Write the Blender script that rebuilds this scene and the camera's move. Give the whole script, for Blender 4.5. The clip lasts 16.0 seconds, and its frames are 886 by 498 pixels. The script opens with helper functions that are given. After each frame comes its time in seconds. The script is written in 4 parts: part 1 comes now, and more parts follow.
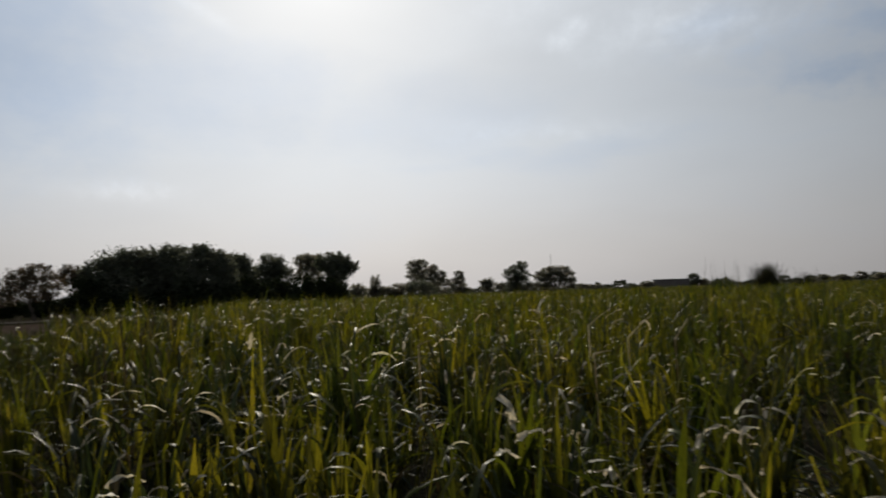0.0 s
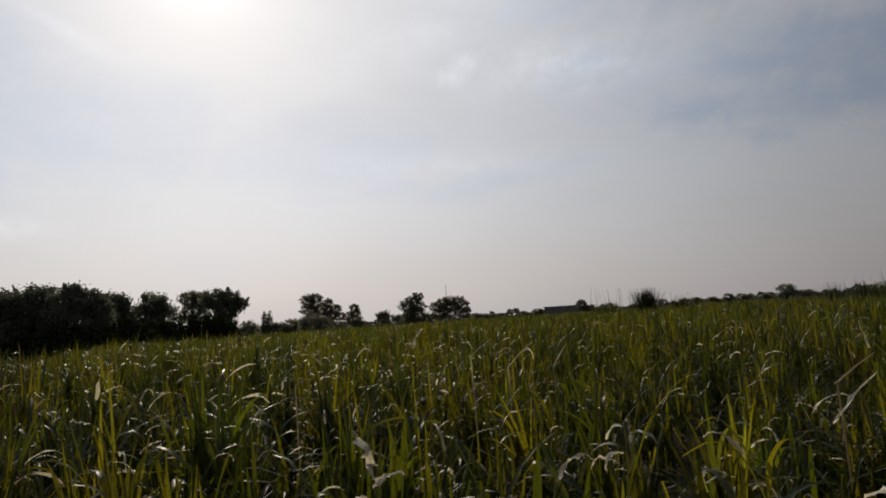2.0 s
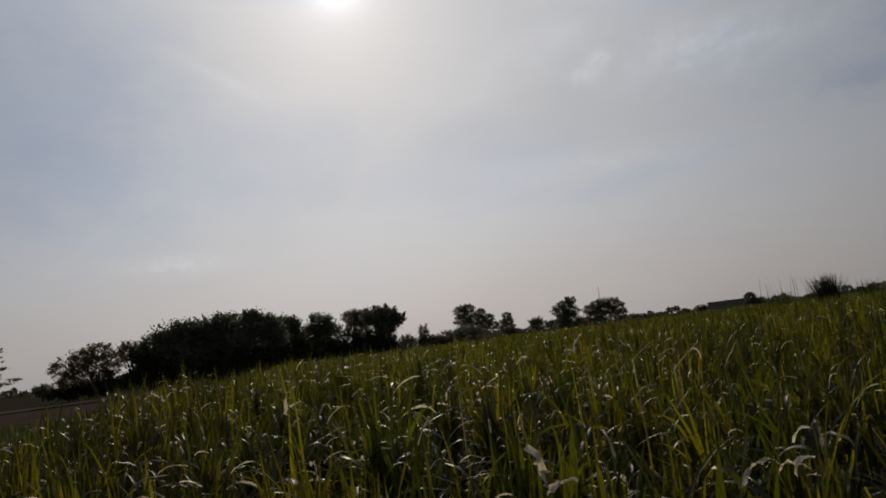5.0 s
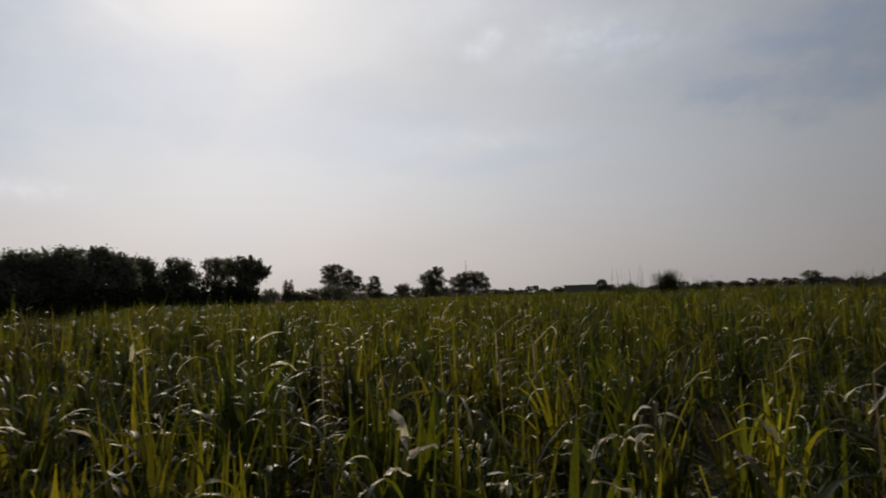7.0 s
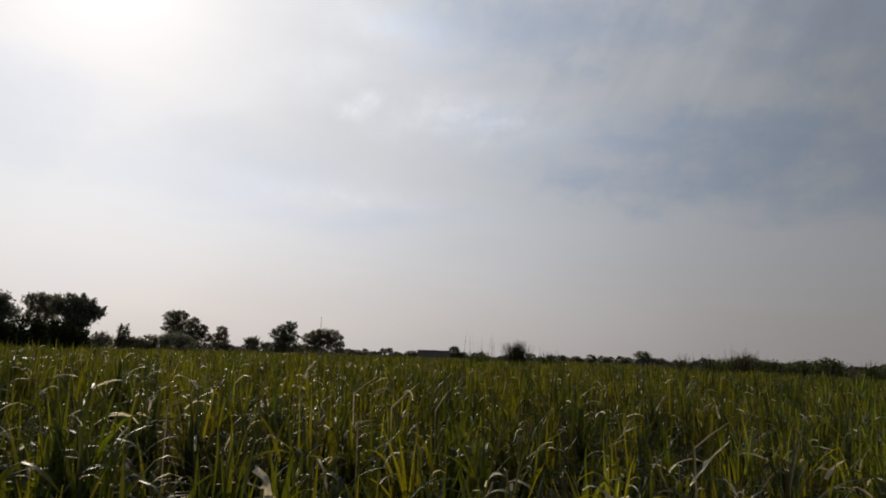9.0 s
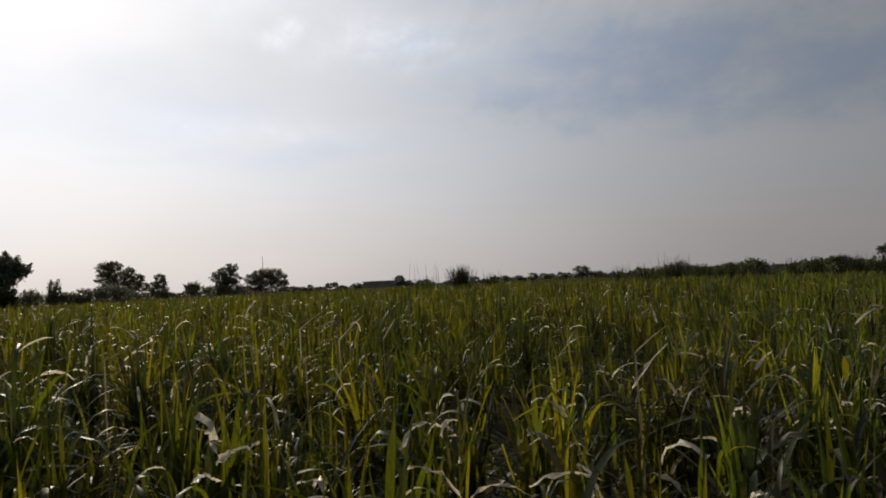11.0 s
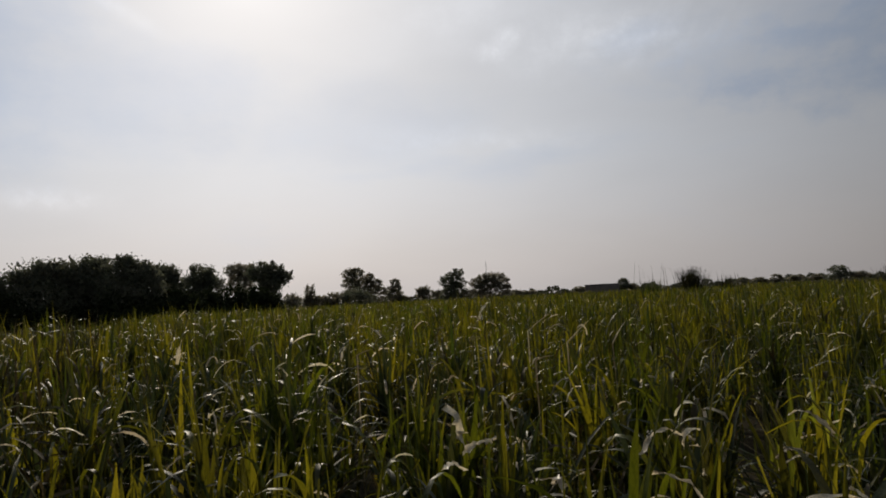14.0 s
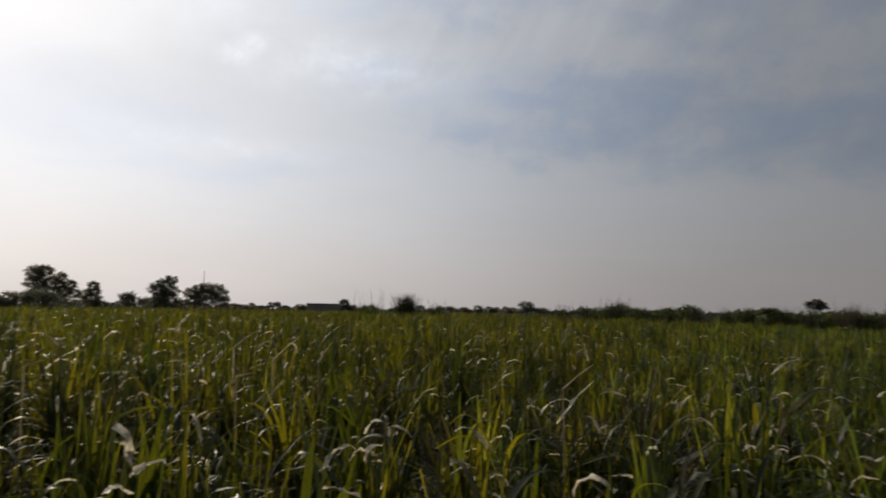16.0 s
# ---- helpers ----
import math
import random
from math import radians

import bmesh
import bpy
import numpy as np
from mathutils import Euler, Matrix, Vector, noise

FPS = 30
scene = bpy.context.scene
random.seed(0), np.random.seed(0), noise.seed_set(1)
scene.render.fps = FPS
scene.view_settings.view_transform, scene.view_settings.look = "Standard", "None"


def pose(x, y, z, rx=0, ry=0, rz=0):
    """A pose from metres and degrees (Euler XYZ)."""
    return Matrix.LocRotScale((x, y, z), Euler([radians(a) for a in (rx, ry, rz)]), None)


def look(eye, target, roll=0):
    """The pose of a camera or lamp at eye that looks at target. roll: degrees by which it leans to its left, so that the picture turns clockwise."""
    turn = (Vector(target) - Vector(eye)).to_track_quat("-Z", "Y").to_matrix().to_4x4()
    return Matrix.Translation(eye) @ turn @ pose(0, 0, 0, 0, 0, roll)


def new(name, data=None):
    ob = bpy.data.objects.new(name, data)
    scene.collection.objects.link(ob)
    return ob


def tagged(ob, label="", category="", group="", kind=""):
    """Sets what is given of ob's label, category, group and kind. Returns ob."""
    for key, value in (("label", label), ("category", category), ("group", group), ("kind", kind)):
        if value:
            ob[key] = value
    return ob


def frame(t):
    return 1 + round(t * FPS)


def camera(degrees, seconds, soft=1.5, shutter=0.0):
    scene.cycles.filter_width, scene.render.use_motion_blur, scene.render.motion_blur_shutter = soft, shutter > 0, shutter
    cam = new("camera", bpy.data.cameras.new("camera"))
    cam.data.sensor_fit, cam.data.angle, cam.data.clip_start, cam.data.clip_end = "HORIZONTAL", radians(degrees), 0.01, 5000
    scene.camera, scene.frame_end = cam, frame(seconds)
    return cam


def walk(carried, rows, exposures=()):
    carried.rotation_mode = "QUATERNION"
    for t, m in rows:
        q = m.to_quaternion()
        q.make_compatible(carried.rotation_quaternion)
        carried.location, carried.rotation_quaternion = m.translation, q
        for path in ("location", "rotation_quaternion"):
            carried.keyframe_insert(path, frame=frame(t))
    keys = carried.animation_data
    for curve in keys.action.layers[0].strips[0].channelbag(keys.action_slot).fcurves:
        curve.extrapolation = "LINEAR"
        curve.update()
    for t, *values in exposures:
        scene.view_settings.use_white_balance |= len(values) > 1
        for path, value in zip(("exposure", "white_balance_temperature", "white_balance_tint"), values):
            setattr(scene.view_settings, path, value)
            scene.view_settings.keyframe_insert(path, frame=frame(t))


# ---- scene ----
# A breezy fodder-crop field on a hazy afternoon, seen by somebody who stands at its edge and turns about.
EYE_Z = 1.5


def bearing(az, el=0.0):
    """Unit direction for degrees clockwise from +y and degrees above the horizon."""
    a, e = radians(az), radians(el)
    return Vector((math.sin(a) * math.cos(e), math.cos(a) * math.cos(e), math.sin(e)))


# ---- camera: seconds, heading, pitch, roll, and the small sway of the eye
cam = camera(68.28, 16.0, soft=1.8, shutter=0.1)
SWAY = [
    (0.0, -6.52, 3.80, -1.93, -0.030, -0.052, -0.002),
    (0.1, -12.22, 3.86, -1.15, -0.029, 0.008, -0.001),
    (0.3, -17.63, 4.10, -0.06, -0.019, 0.008, -0.003),
    (0.4, -20.28, 4.37, -0.57, -0.014, 0.011, -0.005),
    (0.5, -22.97, 5.39, -1.37, -0.005, 0.028, -0.003),
    (0.6, -23.97, 5.86, -1.99, 0.008, 0.019, -0.005),
    (0.8, -18.22, 3.82, -2.20, 0.012, 0.049, -0.004),
    (0.9, -20.74, 6.01, -0.79, 0.015, 0.038, -0.004),
    (1.0, -19.96, 7.63, 0.74, 0.039, 0.029, -0.010),
    (1.2, -9.01, 5.96, -1.90, 0.056, -0.004, 0.003),
    (1.5, -0.70, 4.93, -3.14, 0.067, 0.017, -0.009),
    (2.0, 2.78, 6.15, -3.91, 0.068, 0.015, 0.001),
    (2.5, 1.84, 8.60, -4.82, 0.081, -0.009, 0.001),
    (3.0, -2.41, 9.49, -4.37, 0.063, -0.013, 0.008),
    (3.5, -2.46, 9.21, -6.45, 0.064, -0.029, 0.008),
    (4.0, -8.34, 8.57, -5.53, 0.069, -0.011, 0.002),
    (4.5, -9.04, 8.26, -6.45, 0.070, -0.011, -0.001),
    (4.7, -9.97, 8.10, -7.19, 0.062, -0.023, 0.008),
    (6.8, -4.90, 7.18, -1.74, 0.037, 0.010, 0.003),
    (7.0, 0.84, 4.02, -1.93, 0.022, 0.034, 0.005),
    (7.2, 8.50, 4.58, 2.31, 0.004, 0.052, -0.002),
    (7.5, 20.87, 5.12, 3.25, 0.003, -0.009, -0.001),
    (8.0, 30.72, 7.00, 2.63, -0.005, -0.027, 0.002),
    (8.2, 28.09, 7.20, 2.31, -0.018, 0.000, 0.007),
    (8.5, 19.58, 8.12, 1.07, -0.030, 0.007, 0.003),
    (9.0, 13.10, 9.31, 1.89, -0.043, -0.024, 0.006),
    (9.5, 19.15, 7.21, 0.80, -0.029, -0.020, 0.002),
    (9.7, 18.98, 6.22, 0.39, -0.017, -0.010, 0.002),
    (11.8, 18.69, 2.61, -3.72, -0.021, 0.030, 0.001),
    (12.0, 18.04, 3.81, -3.06, -0.026, -0.000, 0.003),
    (12.2, 15.56, 4.31, -3.12, -0.029, 0.021, 0.001),
    (12.5, 6.97, 6.28, 0.34, -0.052, 0.003, 0.002),
    (13.0, -3.39, 6.09, 0.07, -0.060, -0.017, 0.001),
    (13.5, -4.33, 4.65, -0.10, -0.061, -0.025, -0.002),
    (14.0, -0.86, 4.26, -2.91, -0.054, 0.012, -0.004),
    (14.5, -1.00, 2.64, -1.09, -0.053, -0.009, -0.005),
    (15.0, -1.78, 3.01, 0.18, -0.059, -0.008, -0.004),
    (15.5, -2.64, 1.67, -0.35, -0.057, -0.014, -0.004),
    (15.8, 11.34, 3.70, 1.42, -0.027, -0.001, -0.007),
    (16.0, 22.84, 5.42, 0.92, -0.002, -0.038, -0.002),
]
path = []
for t, az, el, roll, dx, dy, dz in SWAY:
    eye = Vector((dx, dy, EYE_Z + dz))
    path.append((t, look(eye, eye + bearing(az, el), roll)))
walk(cam, path, exposures=[(0.0, -0.30, 6300, 7), (1.0, -0.30, 6300, 7), (1.5, -0.36, 6500, 10), (2.0, -0.31, 6500, 10), (2.5, -0.47, 6500, 10), (3.0, -0.55, 6500, 10), (3.5, -0.68, 6500, 10), (4.7, -0.74, 6500, 10), (6.8, -0.40, 6500, 10), (7.0, -0.39, 6500, 10), (7.5, -0.15, 6500, 10), (8.0, 0.09, 6500, 10), (8.5, 0.03, 6500, 10), (9.0, -0.20, 6500, 10), (9.5, -0.15, 6500, 10), (12.0, 0.0, 6500, 10), (12.5, -0.13, 6500, 10), (13.0, -0.30, 6500, 10), (14.0, -0.34, 6500, 10), (14.5, -0.28, 6500, 10), (15.0, -0.2, 6500, 10), (15.5, -0.15, 6500, 10), (16.0, -0.04, 6500, 10)])

# ---- sun and sky
SUN_AZ, SUN_EL = -17.0, 31.3
sun_way = bearing(SUN_AZ, SUN_EL)
sun = new("sun", bpy.data.lights.new("sun", "SUN"))
sun.data.energy, sun.data.angle, sun.data.color = 3.2, radians(0.8), (1.0, 0.87, 0.70)
sun.matrix_world = look(sun_way * 50, (0, 0, 0))


class Net:
    """Short hand for node trees."""

    def __init__(self, tree):
        self.tree = tree
        tree.nodes.clear()

    def node(self, kind, **props):
        n = self.tree.nodes.new(kind)
        for k, v in props.items():
            setattr(n, k, v)
        return n

    def put(self, socket, value):
        if isinstance(value, bpy.types.NodeSocket):
            self.tree.links.new(value, socket)
        else:
            socket.default_value = value

    def math(self, op, a, b=None, c=None, clamp=False):
        n = self.node("ShaderNodeMath", operation=op, use_clamp=clamp)
        for i, v in enumerate((a, b, c)):
            if v is not None:
                self.put(n.inputs[i], v)
        return n.outputs[0]

    def vec(self, op, a, b=None, scale=None):
        n = self.node("ShaderNodeVectorMath", operation=op)
        self.put(n.inputs[0], a)
        if b is not None:
            self.put(n.inputs[1], b)
        if scale is not None:
            self.put(n.inputs["Scale"], scale)
        return n.outputs["Value"] if op in ("DOT_PRODUCT", "LENGTH") else n.outputs[0]

    def noise(self, vector, scale, detail=4.0, rough=0.55):
        n = self.node("ShaderNodeTexNoise")
        self.put(n.inputs["Vector"], vector)
        self.put(n.inputs["Scale"], scale)
        n.inputs["Detail"].default_value, n.inputs["Roughness"].default_value = detail, rough
        return n.outputs[0]

    def mix(self, fac, a, b, blend="MIX"):
        n = self.node("ShaderNodeMix", data_type="RGBA", blend_type=blend)
        self.put(n.inputs[0], fac)
        self.put(n.inputs[6], a)
        self.put(n.inputs[7], b)
        return n.outputs[2]

    def ramp(self, fac, stops):
        n = self.node("ShaderNodeValToRGB")
        self.put(n.inputs[0], fac)
        el = n.color_ramp.elements
        while len(el) < len(stops):
            el.new(0.5)
        for e, (p, c) in zip(el, stops):
            e.position, e.color = p, (*c, 1) if len(c) == 3 else c
        return n.outputs[0]

    def smooth(self, x, lo, hi):
        n = self.node("ShaderNodeMapRange", interpolation_type="SMOOTHSTEP")
        for i, v in enumerate((x, lo, hi, 0.0, 1.0)):
            self.put(n.inputs[i], v)
        return n.outputs[0]


def make_sky():
    world = bpy.data.worlds.new("hazy_sky")
    world.use_nodes = True
    scene.world = world
    g = Net(world.node_tree)
    d = g.node("ShaderNodeTexCoord").outputs["Generated"]
    d = g.vec("NORMALIZE", d)
    sep = g.node("ShaderNodeSeparateXYZ")
    g.put(sep.inputs[0], d)
    az = g.math("DEGREES", g.math("ARCTAN2", sep.outputs[0], sep.outputs[1]))
    el = g.math("DEGREES", g.math("ARCSINE", sep.outputs[2]))
    near_sun = g.math("MAXIMUM", g.vec("DOT_PRODUCT", d, tuple(sun_way)), 0.0)

    def lobe(power, gain):
        return g.math("MULTIPLY", g.math("POWER", near_sun, power), gain)

    # thin cloud layer, stretched along the horizon
    flat = g.vec("MULTIPLY", d, (1.0, 1.0, 3.2))
    big = g.noise(flat, 2.6, 5.0, 0.5)
    fine = g.noise(g.vec("MULTIPLY", d, (1.0, 1.0, 2.2)), 9.0, 6.0, 0.55)
    rag = g.math("SUBTRACT", fine, 0.5)
    rag2 = g.math("SUBTRACT", g.noise(d, 24.0, 4.0, 0.6), 0.5)
    rag3 = g.math("SUBTRACT", g.noise(d, 55.0, 4.0, 0.65), 0.5)

    def patch(a, e, wa, we, slope=0.0, ragged=1.0, soft=False):
        """A soft oval at heading a and height e, with half widths in degrees, tilted by slope and frayed."""
        da = g.math("SUBTRACT", az, a)
        de = g.math("SUBTRACT", g.math("SUBTRACT", el, e), g.math("MULTIPLY", da, slope))
        u, v = g.math("DIVIDE", da, wa), g.math("DIVIDE", de, we)
        r = g.math("ADD", g.math("MULTIPLY", u, u), g.math("MULTIPLY", v, v))
        small = max(0.0, 1.0 - we / 3.0)
        r = g.math("ADD", r, g.math("MULTIPLY", rag, 4.5 * ragged * (1 - 0.6 * small)))
        r = g.math("ADD", r, g.math("MULTIPLY", rag2, (2.0 + 2.5 * small) * ragged))
        r = g.math("ADD", r, g.math("MULTIPLY", rag3, (0.6 + 3.0 * small) * ragged))
        if soft:
            return g.math("POWER", 0.36, g.math("MAXIMUM", g.math("ADD", r, 0.4), 0.0))
        return g.math("SUBTRACT", 1.0, g.smooth(r, -0.7, 1.7))

    # glow of the veil round the sun
    glow = g.math("ADD", g.math("ADD", lobe(2.9, 0.56), lobe(16.0, 0.03)), g.math("ADD", g.math("ADD", lobe(120.0, 0.02), lobe(300.0, 0.22)), lobe(1500.0, 0.75)))
    low = g.math("SUBTRACT", 1.0, g.smooth(el, 0.0, 13.0))
    away = g.math("MAXIMUM", g.vec("DOT_PRODUCT", d, tuple(-sun_way)), 0.0)
    light = g.math("ADD", g.math("ADD", 0.175, g.math("MULTIPLY", away, 0.14)), glow)

    # where the veil is thin the blue shows
    gaps = g.math("MULTIPLY", g.smooth(big, 0.50, 0.75), 0.6)
    for a, e, wa, we, sl, k in ((39, 16.5, 18, 4.5, -0.05, 1.0), (26, 17.0, 8, 3.0, -0.1, 0.55), (-41, 20, 13, 11, 0.0, 1.0), (-27, 17, 14, 5, 0.0, 0.6), (-8, 15, 12, 4, 0.0, 0.4), (24, 28, 16, 4, 0.0, 0.8), (50, 26, 14, 6, 0.0, 0.7), (53, 14.0, 15, 3.6, -0.08, 0.9)):
        gaps = g.math("MAXIMUM", gaps, g.math("MULTIPLY", patch(a, e, wa, we, sl, 0.35 if a < 0 else 0.8), k))
    gaps = g.math("MULTIPLY", gaps, g.math("SUBTRACT", 1.0, low))
    puffs = g.math("MULTIPLY", patch(5.8, 21.6, 2.0, 1.2, 0.15, 0.7, True), 0.30)
    for a, e, wa, we, sl, k in ((4.4, 20.9, 1.6, 0.9, 0.0, 0.24), (13.5, 20.8, 7.0, 2.4, -0.05, 0.32), (11.5, 22.2, 2.8, 1.2, 0.2, 0.16), (20, 20.0, 6.5, 2.4, -0.1, 0.20), (-33.2, 8.8, 4.4, 0.9, 0.0, 0.16), (-27.5, 23.5, 4.0, 0.6, -0.45, 0.12), (8, 27.5, 8, 2.5, -0.2, 0.22), (3, 24, 8, 3.0, 0.1, 0.12), (2, 13.5, 10.0, 1.2, -0.05, 0.10)):
        puffs = g.math("MAXIMUM", puffs, g.math("MULTIPLY", patch(a, e, wa, we, sl, 0.8, True), k))
    warm = g.mix(low, (0.965, 1.0, 1.07, 1), (1.05, 0.988, 0.978, 1))
    tint = g.mix(g.math("MULTIPLY", gaps, 0.9), warm, (0.71, 0.86, 1.12, 1))
    light = g.math("MULTIPLY", light, g.math("SUBTRACT", 1.05, g.math("MULTIPLY", gaps, 0.10)))
    light = g.math("MULTIPLY", light, g.math("ADD", 1.0, puffs))
    light = g.math("MULTIPLY", light, g.math("ADD", 0.90, g.math("MULTIPLY", big, 0.2)))
    # fibres of high cloud that slant up on the side away from the sun
    comb = g.node("ShaderNodeCombineXYZ")
    g.put(comb.inputs[0], g.math("MULTIPLY", g.math("SUBTRACT", az, g.math("MULTIPLY", el, 0.6)), 0.32))
    g.put(comb.inputs[1], g.math("MULTIPLY", g.math("ADD", el, g.math("MULTIPLY", az, 0.6)), 0.05))
    fibre = g.math("MULTIPLY", g.math("SUBTRACT", g.noise(comb.outputs[0], 1.0, 4.0, 0.55), 0.5), g.math("MULTIPLY", g.smooth(el, 15.0, 24.0), g.smooth(az, 8.0, 30.0)))
    light = g.math("MULTIPLY", light, g.math("ADD", 1.0, g.math("MULTIPLY", fibre, 0.30)))
    # haze lies brighter along the horizon
    haze = g.math("MULTIPLY", g.math("SUBTRACT", 1.0, g.smooth(el, 7.0, 20.0)), 0.18)
    light = g.math("MULTIPLY", light, g.math("ADD", 1.0, haze))
    # below the horizon the ground's own colour
    down = g.smooth(el, -6.0, -0.5)
    colour = g.mix(down, (0.12, 0.12, 0.06, 1), tint)
    veil = g.node("ShaderNodeBackground")
    g.put(veil.inputs[0], colour)
    g.put(veil.inputs[1], light)
    air = g.node("ShaderNodeTexSky", sky_type="NISHITA", sun_disc=False)
    air.sun_elevation, air.sun_rotation, air.dust_density = radians(SUN_EL), radians(SUN_AZ), 4.0
    blue = g.node("ShaderNodeBackground")
    g.put(blue.inputs[0], air.outputs[0])
    blue.inputs[1].default_value = 0.007
    add = g.node("ShaderNodeAddShader")
    g.put(add.inputs[0], veil.outputs[0])
    g.put(add.inputs[1], blue.outputs[0])
    out = g.node("ShaderNodeOutputWorld")
    g.put(out.inputs[0], add.outputs[0])


make_sky()


# ---- materials
def material(name):
    m = bpy.data.materials.new(name)
    m.use_nodes = True
    return m, Net(m.node_tree)


def leaf_material(name, stops, glow_tint, through_share=0.42, rough=0.42, spec=0.5, grain=40.0, bump=0.25, clumps=0.0):
    """Thin leaves that let the light through; each leaf takes its own tone."""
    m, g = material(name)
    geo = g.node("ShaderNodeNewGeometry")
    at = g.node("ShaderNodeTexCoord").outputs["Object"]
    world_at = geo.outputs["Position"]
    each = g.math("FRACT", g.math("ADD", geo.outputs["Random Per Island"], g.node("ShaderNodeObjectInfo").outputs["Random"]))
    if clumps:
        # leaves of one plant are alike in tone
        plant = g.smooth(g.noise(g.vec("MULTIPLY", world_at, (1.0, 1.0, 0.2)), clumps * 1.6, 1.0), 0.34, 0.66)
        each = g.math("ADD", g.math("MULTIPLY", each, 0.45), g.math("MULTIPLY", plant, 0.55))
    tone = g.ramp(each, stops)
    mottled = g.noise(at, grain, 3.0)
    tone = g.mix(g.math("MULTIPLY", g.smooth(mottled, 0.35, 0.75), 0.35), tone, g.mix(1.0, tone, (1.25, 1.1, 0.6, 1), "MULTIPLY"))
    wide = g.noise(at, 0.7, 2.0)
    tone = g.mix(g.math("MULTIPLY", g.smooth(wide, 0.35, 0.7), 0.4), tone, g.mix(1.0, tone, (0.72, 0.95, 0.8, 1), "MULTIPLY"))
    if grain > 30:
        # fine streaks along the blade
        streak = g.smooth(g.noise(g.vec("MULTIPLY", at, (1.0, 1.0, 0.04)), grain * 4.0, 2.0, 0.6), 0.36, 0.64)
        tone = g.mix(streak, g.mix(1.0, tone, (1.22, 1.22, 1.22, 1), "MULTIPLY"), g.mix(1.0, tone, (0.80, 0.84, 0.88, 1), "MULTIPLY"))
    if clumps:
        tuft_tone = g.smooth(g.noise(g.vec("MULTIPLY", world_at, (1.0, 1.0, 0.3)), clumps * 0.6, 1.5), 0.42, 0.56)
        tone = g.mix(tuft_tone, g.mix(1.0, tone, (0.46, 0.60, 0.66, 1), "MULTIPLY"), tone)
    face = g.node("ShaderNodeBsdfPrincipled")
    g.put(face.inputs["Base Color"], tone)
    g.put(face.inputs["Roughness"], g.math("ADD", rough - 0.08, g.math("MULTIPLY", mottled, 0.2)))
    face.inputs["Specular IOR Level"].default_value = spec
    if bump:
        b = g.node("ShaderNodeBump")
        b.inputs["Strength"].default_value, b.inputs["Distance"].default_value = bump, 0.004
        g.put(b.inputs["Height"], g.noise(at, grain * 3, 2.0))
        g.put(face.inputs["Normal"], b.outputs[0])
    thin = g.node("ShaderNodeBsdfTranslucent")
    g.put(thin.inputs[0], g.mix(1.0, tone, (*glow_tint, 1), "MULTIPLY"))
    mix = g.node("ShaderNodeMixShader")
    mix.inputs[0].default_value = through_share
    g.put(mix.inputs[1], face.outputs[0])
    g.put(mix.inputs[2], thin.outputs[0])
    g.put(g.node("ShaderNodeOutputMaterial").inputs[0], mix.outputs[0])
    return m


def earth_material(name, stops, scale=0.4, bump=0.6, rough=0.9, furrow=0.0):
    m, g = material(name)
    at = g.node("ShaderNodeTexCoord").outputs["Object"]
    big = g.noise(at, scale, 6.0, 0.6)
    fine = g.noise(at, scale * 18, 5.0, 0.65)
    k = g.math("ADD", g.math("MULTIPLY", big, 0.65), g.math("MULTIPLY", fine, 0.35))
    tone = g.ramp(k, stops)
    face = g.node("ShaderNodeBsdfPrincipled")
    g.put(face.inputs["Base Color"], tone)
    face.inputs["Roughness"].default_value = rough
    face.inputs["Specular IOR Level"].default_value = 0.0
    height = fine
    if furrow:
        w = g.node("ShaderNodeTexWave")
        g.put(w.inputs["Vector"], at)
        w.inputs["Scale"].default_value, w.inputs["Distortion"].default_value = furrow, 2.0
        height = g.math("ADD", fine, g.math("MULTIPLY", w.outputs["Fac"], 0.8))
    b = g.node("ShaderNodeBump")
    b.inputs["Strength"].default_value, b.inputs["Distance"].default_value = bump, 0.05
    g.put(b.inputs["Height"], height)
    g.put(face.inputs["Normal"], b.outputs[0])
    g.put(g.node("ShaderNodeOutputMaterial").inputs[0], face.outputs[0])
    return m


def plain_material(name, a, b, scale, rough, metal=0.0, bump=0.3):
    m, g = material(name)
    at = g.node("ShaderNodeTexCoord").outputs["Object"]
    n = g.noise(at, scale, 6.0, 0.6)
    face = g.node("ShaderNodeBsdfPrincipled")
    g.put(face.inputs["Base Color"], g.ramp(n, ((0.3, a), (0.7, b))))
    face.inputs["Roughness"].default_value, face.inputs["Metallic"].default_value = rough, metal
    bm_ = g.node("ShaderNodeBump")
    bm_.inputs["Strength"].default_value = bump
    g.put(bm_.inputs["Height"], g.noise(at, scale * 6, 4.0))
    g.put(face.inputs["Normal"], bm_.outputs[0])
    g.put(g.node("ShaderNodeOutputMaterial").inputs[0], face.outputs[0])
    return m


CROP = leaf_material("crop_leaf", ((0.0, (0.020, 0.027, 0.012)), (0.30, (0.043, 0.050, 0.016)), (0.58, (0.080, 0.088, 0.020)), (0.90, (0.118, 0.126, 0.025)), (0.98, (0.124, 0.120, 0.030)), (1.0, (0.15, 0.135, 0.065))), (2.22, 1.71, 0.36), 0.50, 0.36, 0.26, 60.0, clumps=2.6)
CROP_GREEN = leaf_material("fresh_crop_leaf", ((0.0, (0.036, 0.043, 0.017)), (0.35, (0.066, 0.077, 0.024)), (0.75, (0.110, 0.124, 0.031)), (1.0, (0.150, 0.158, 0.042))), (2.05, 1.86, 0.45), 0.54, 0.36, 0.28, 60.0, clumps=2.6)
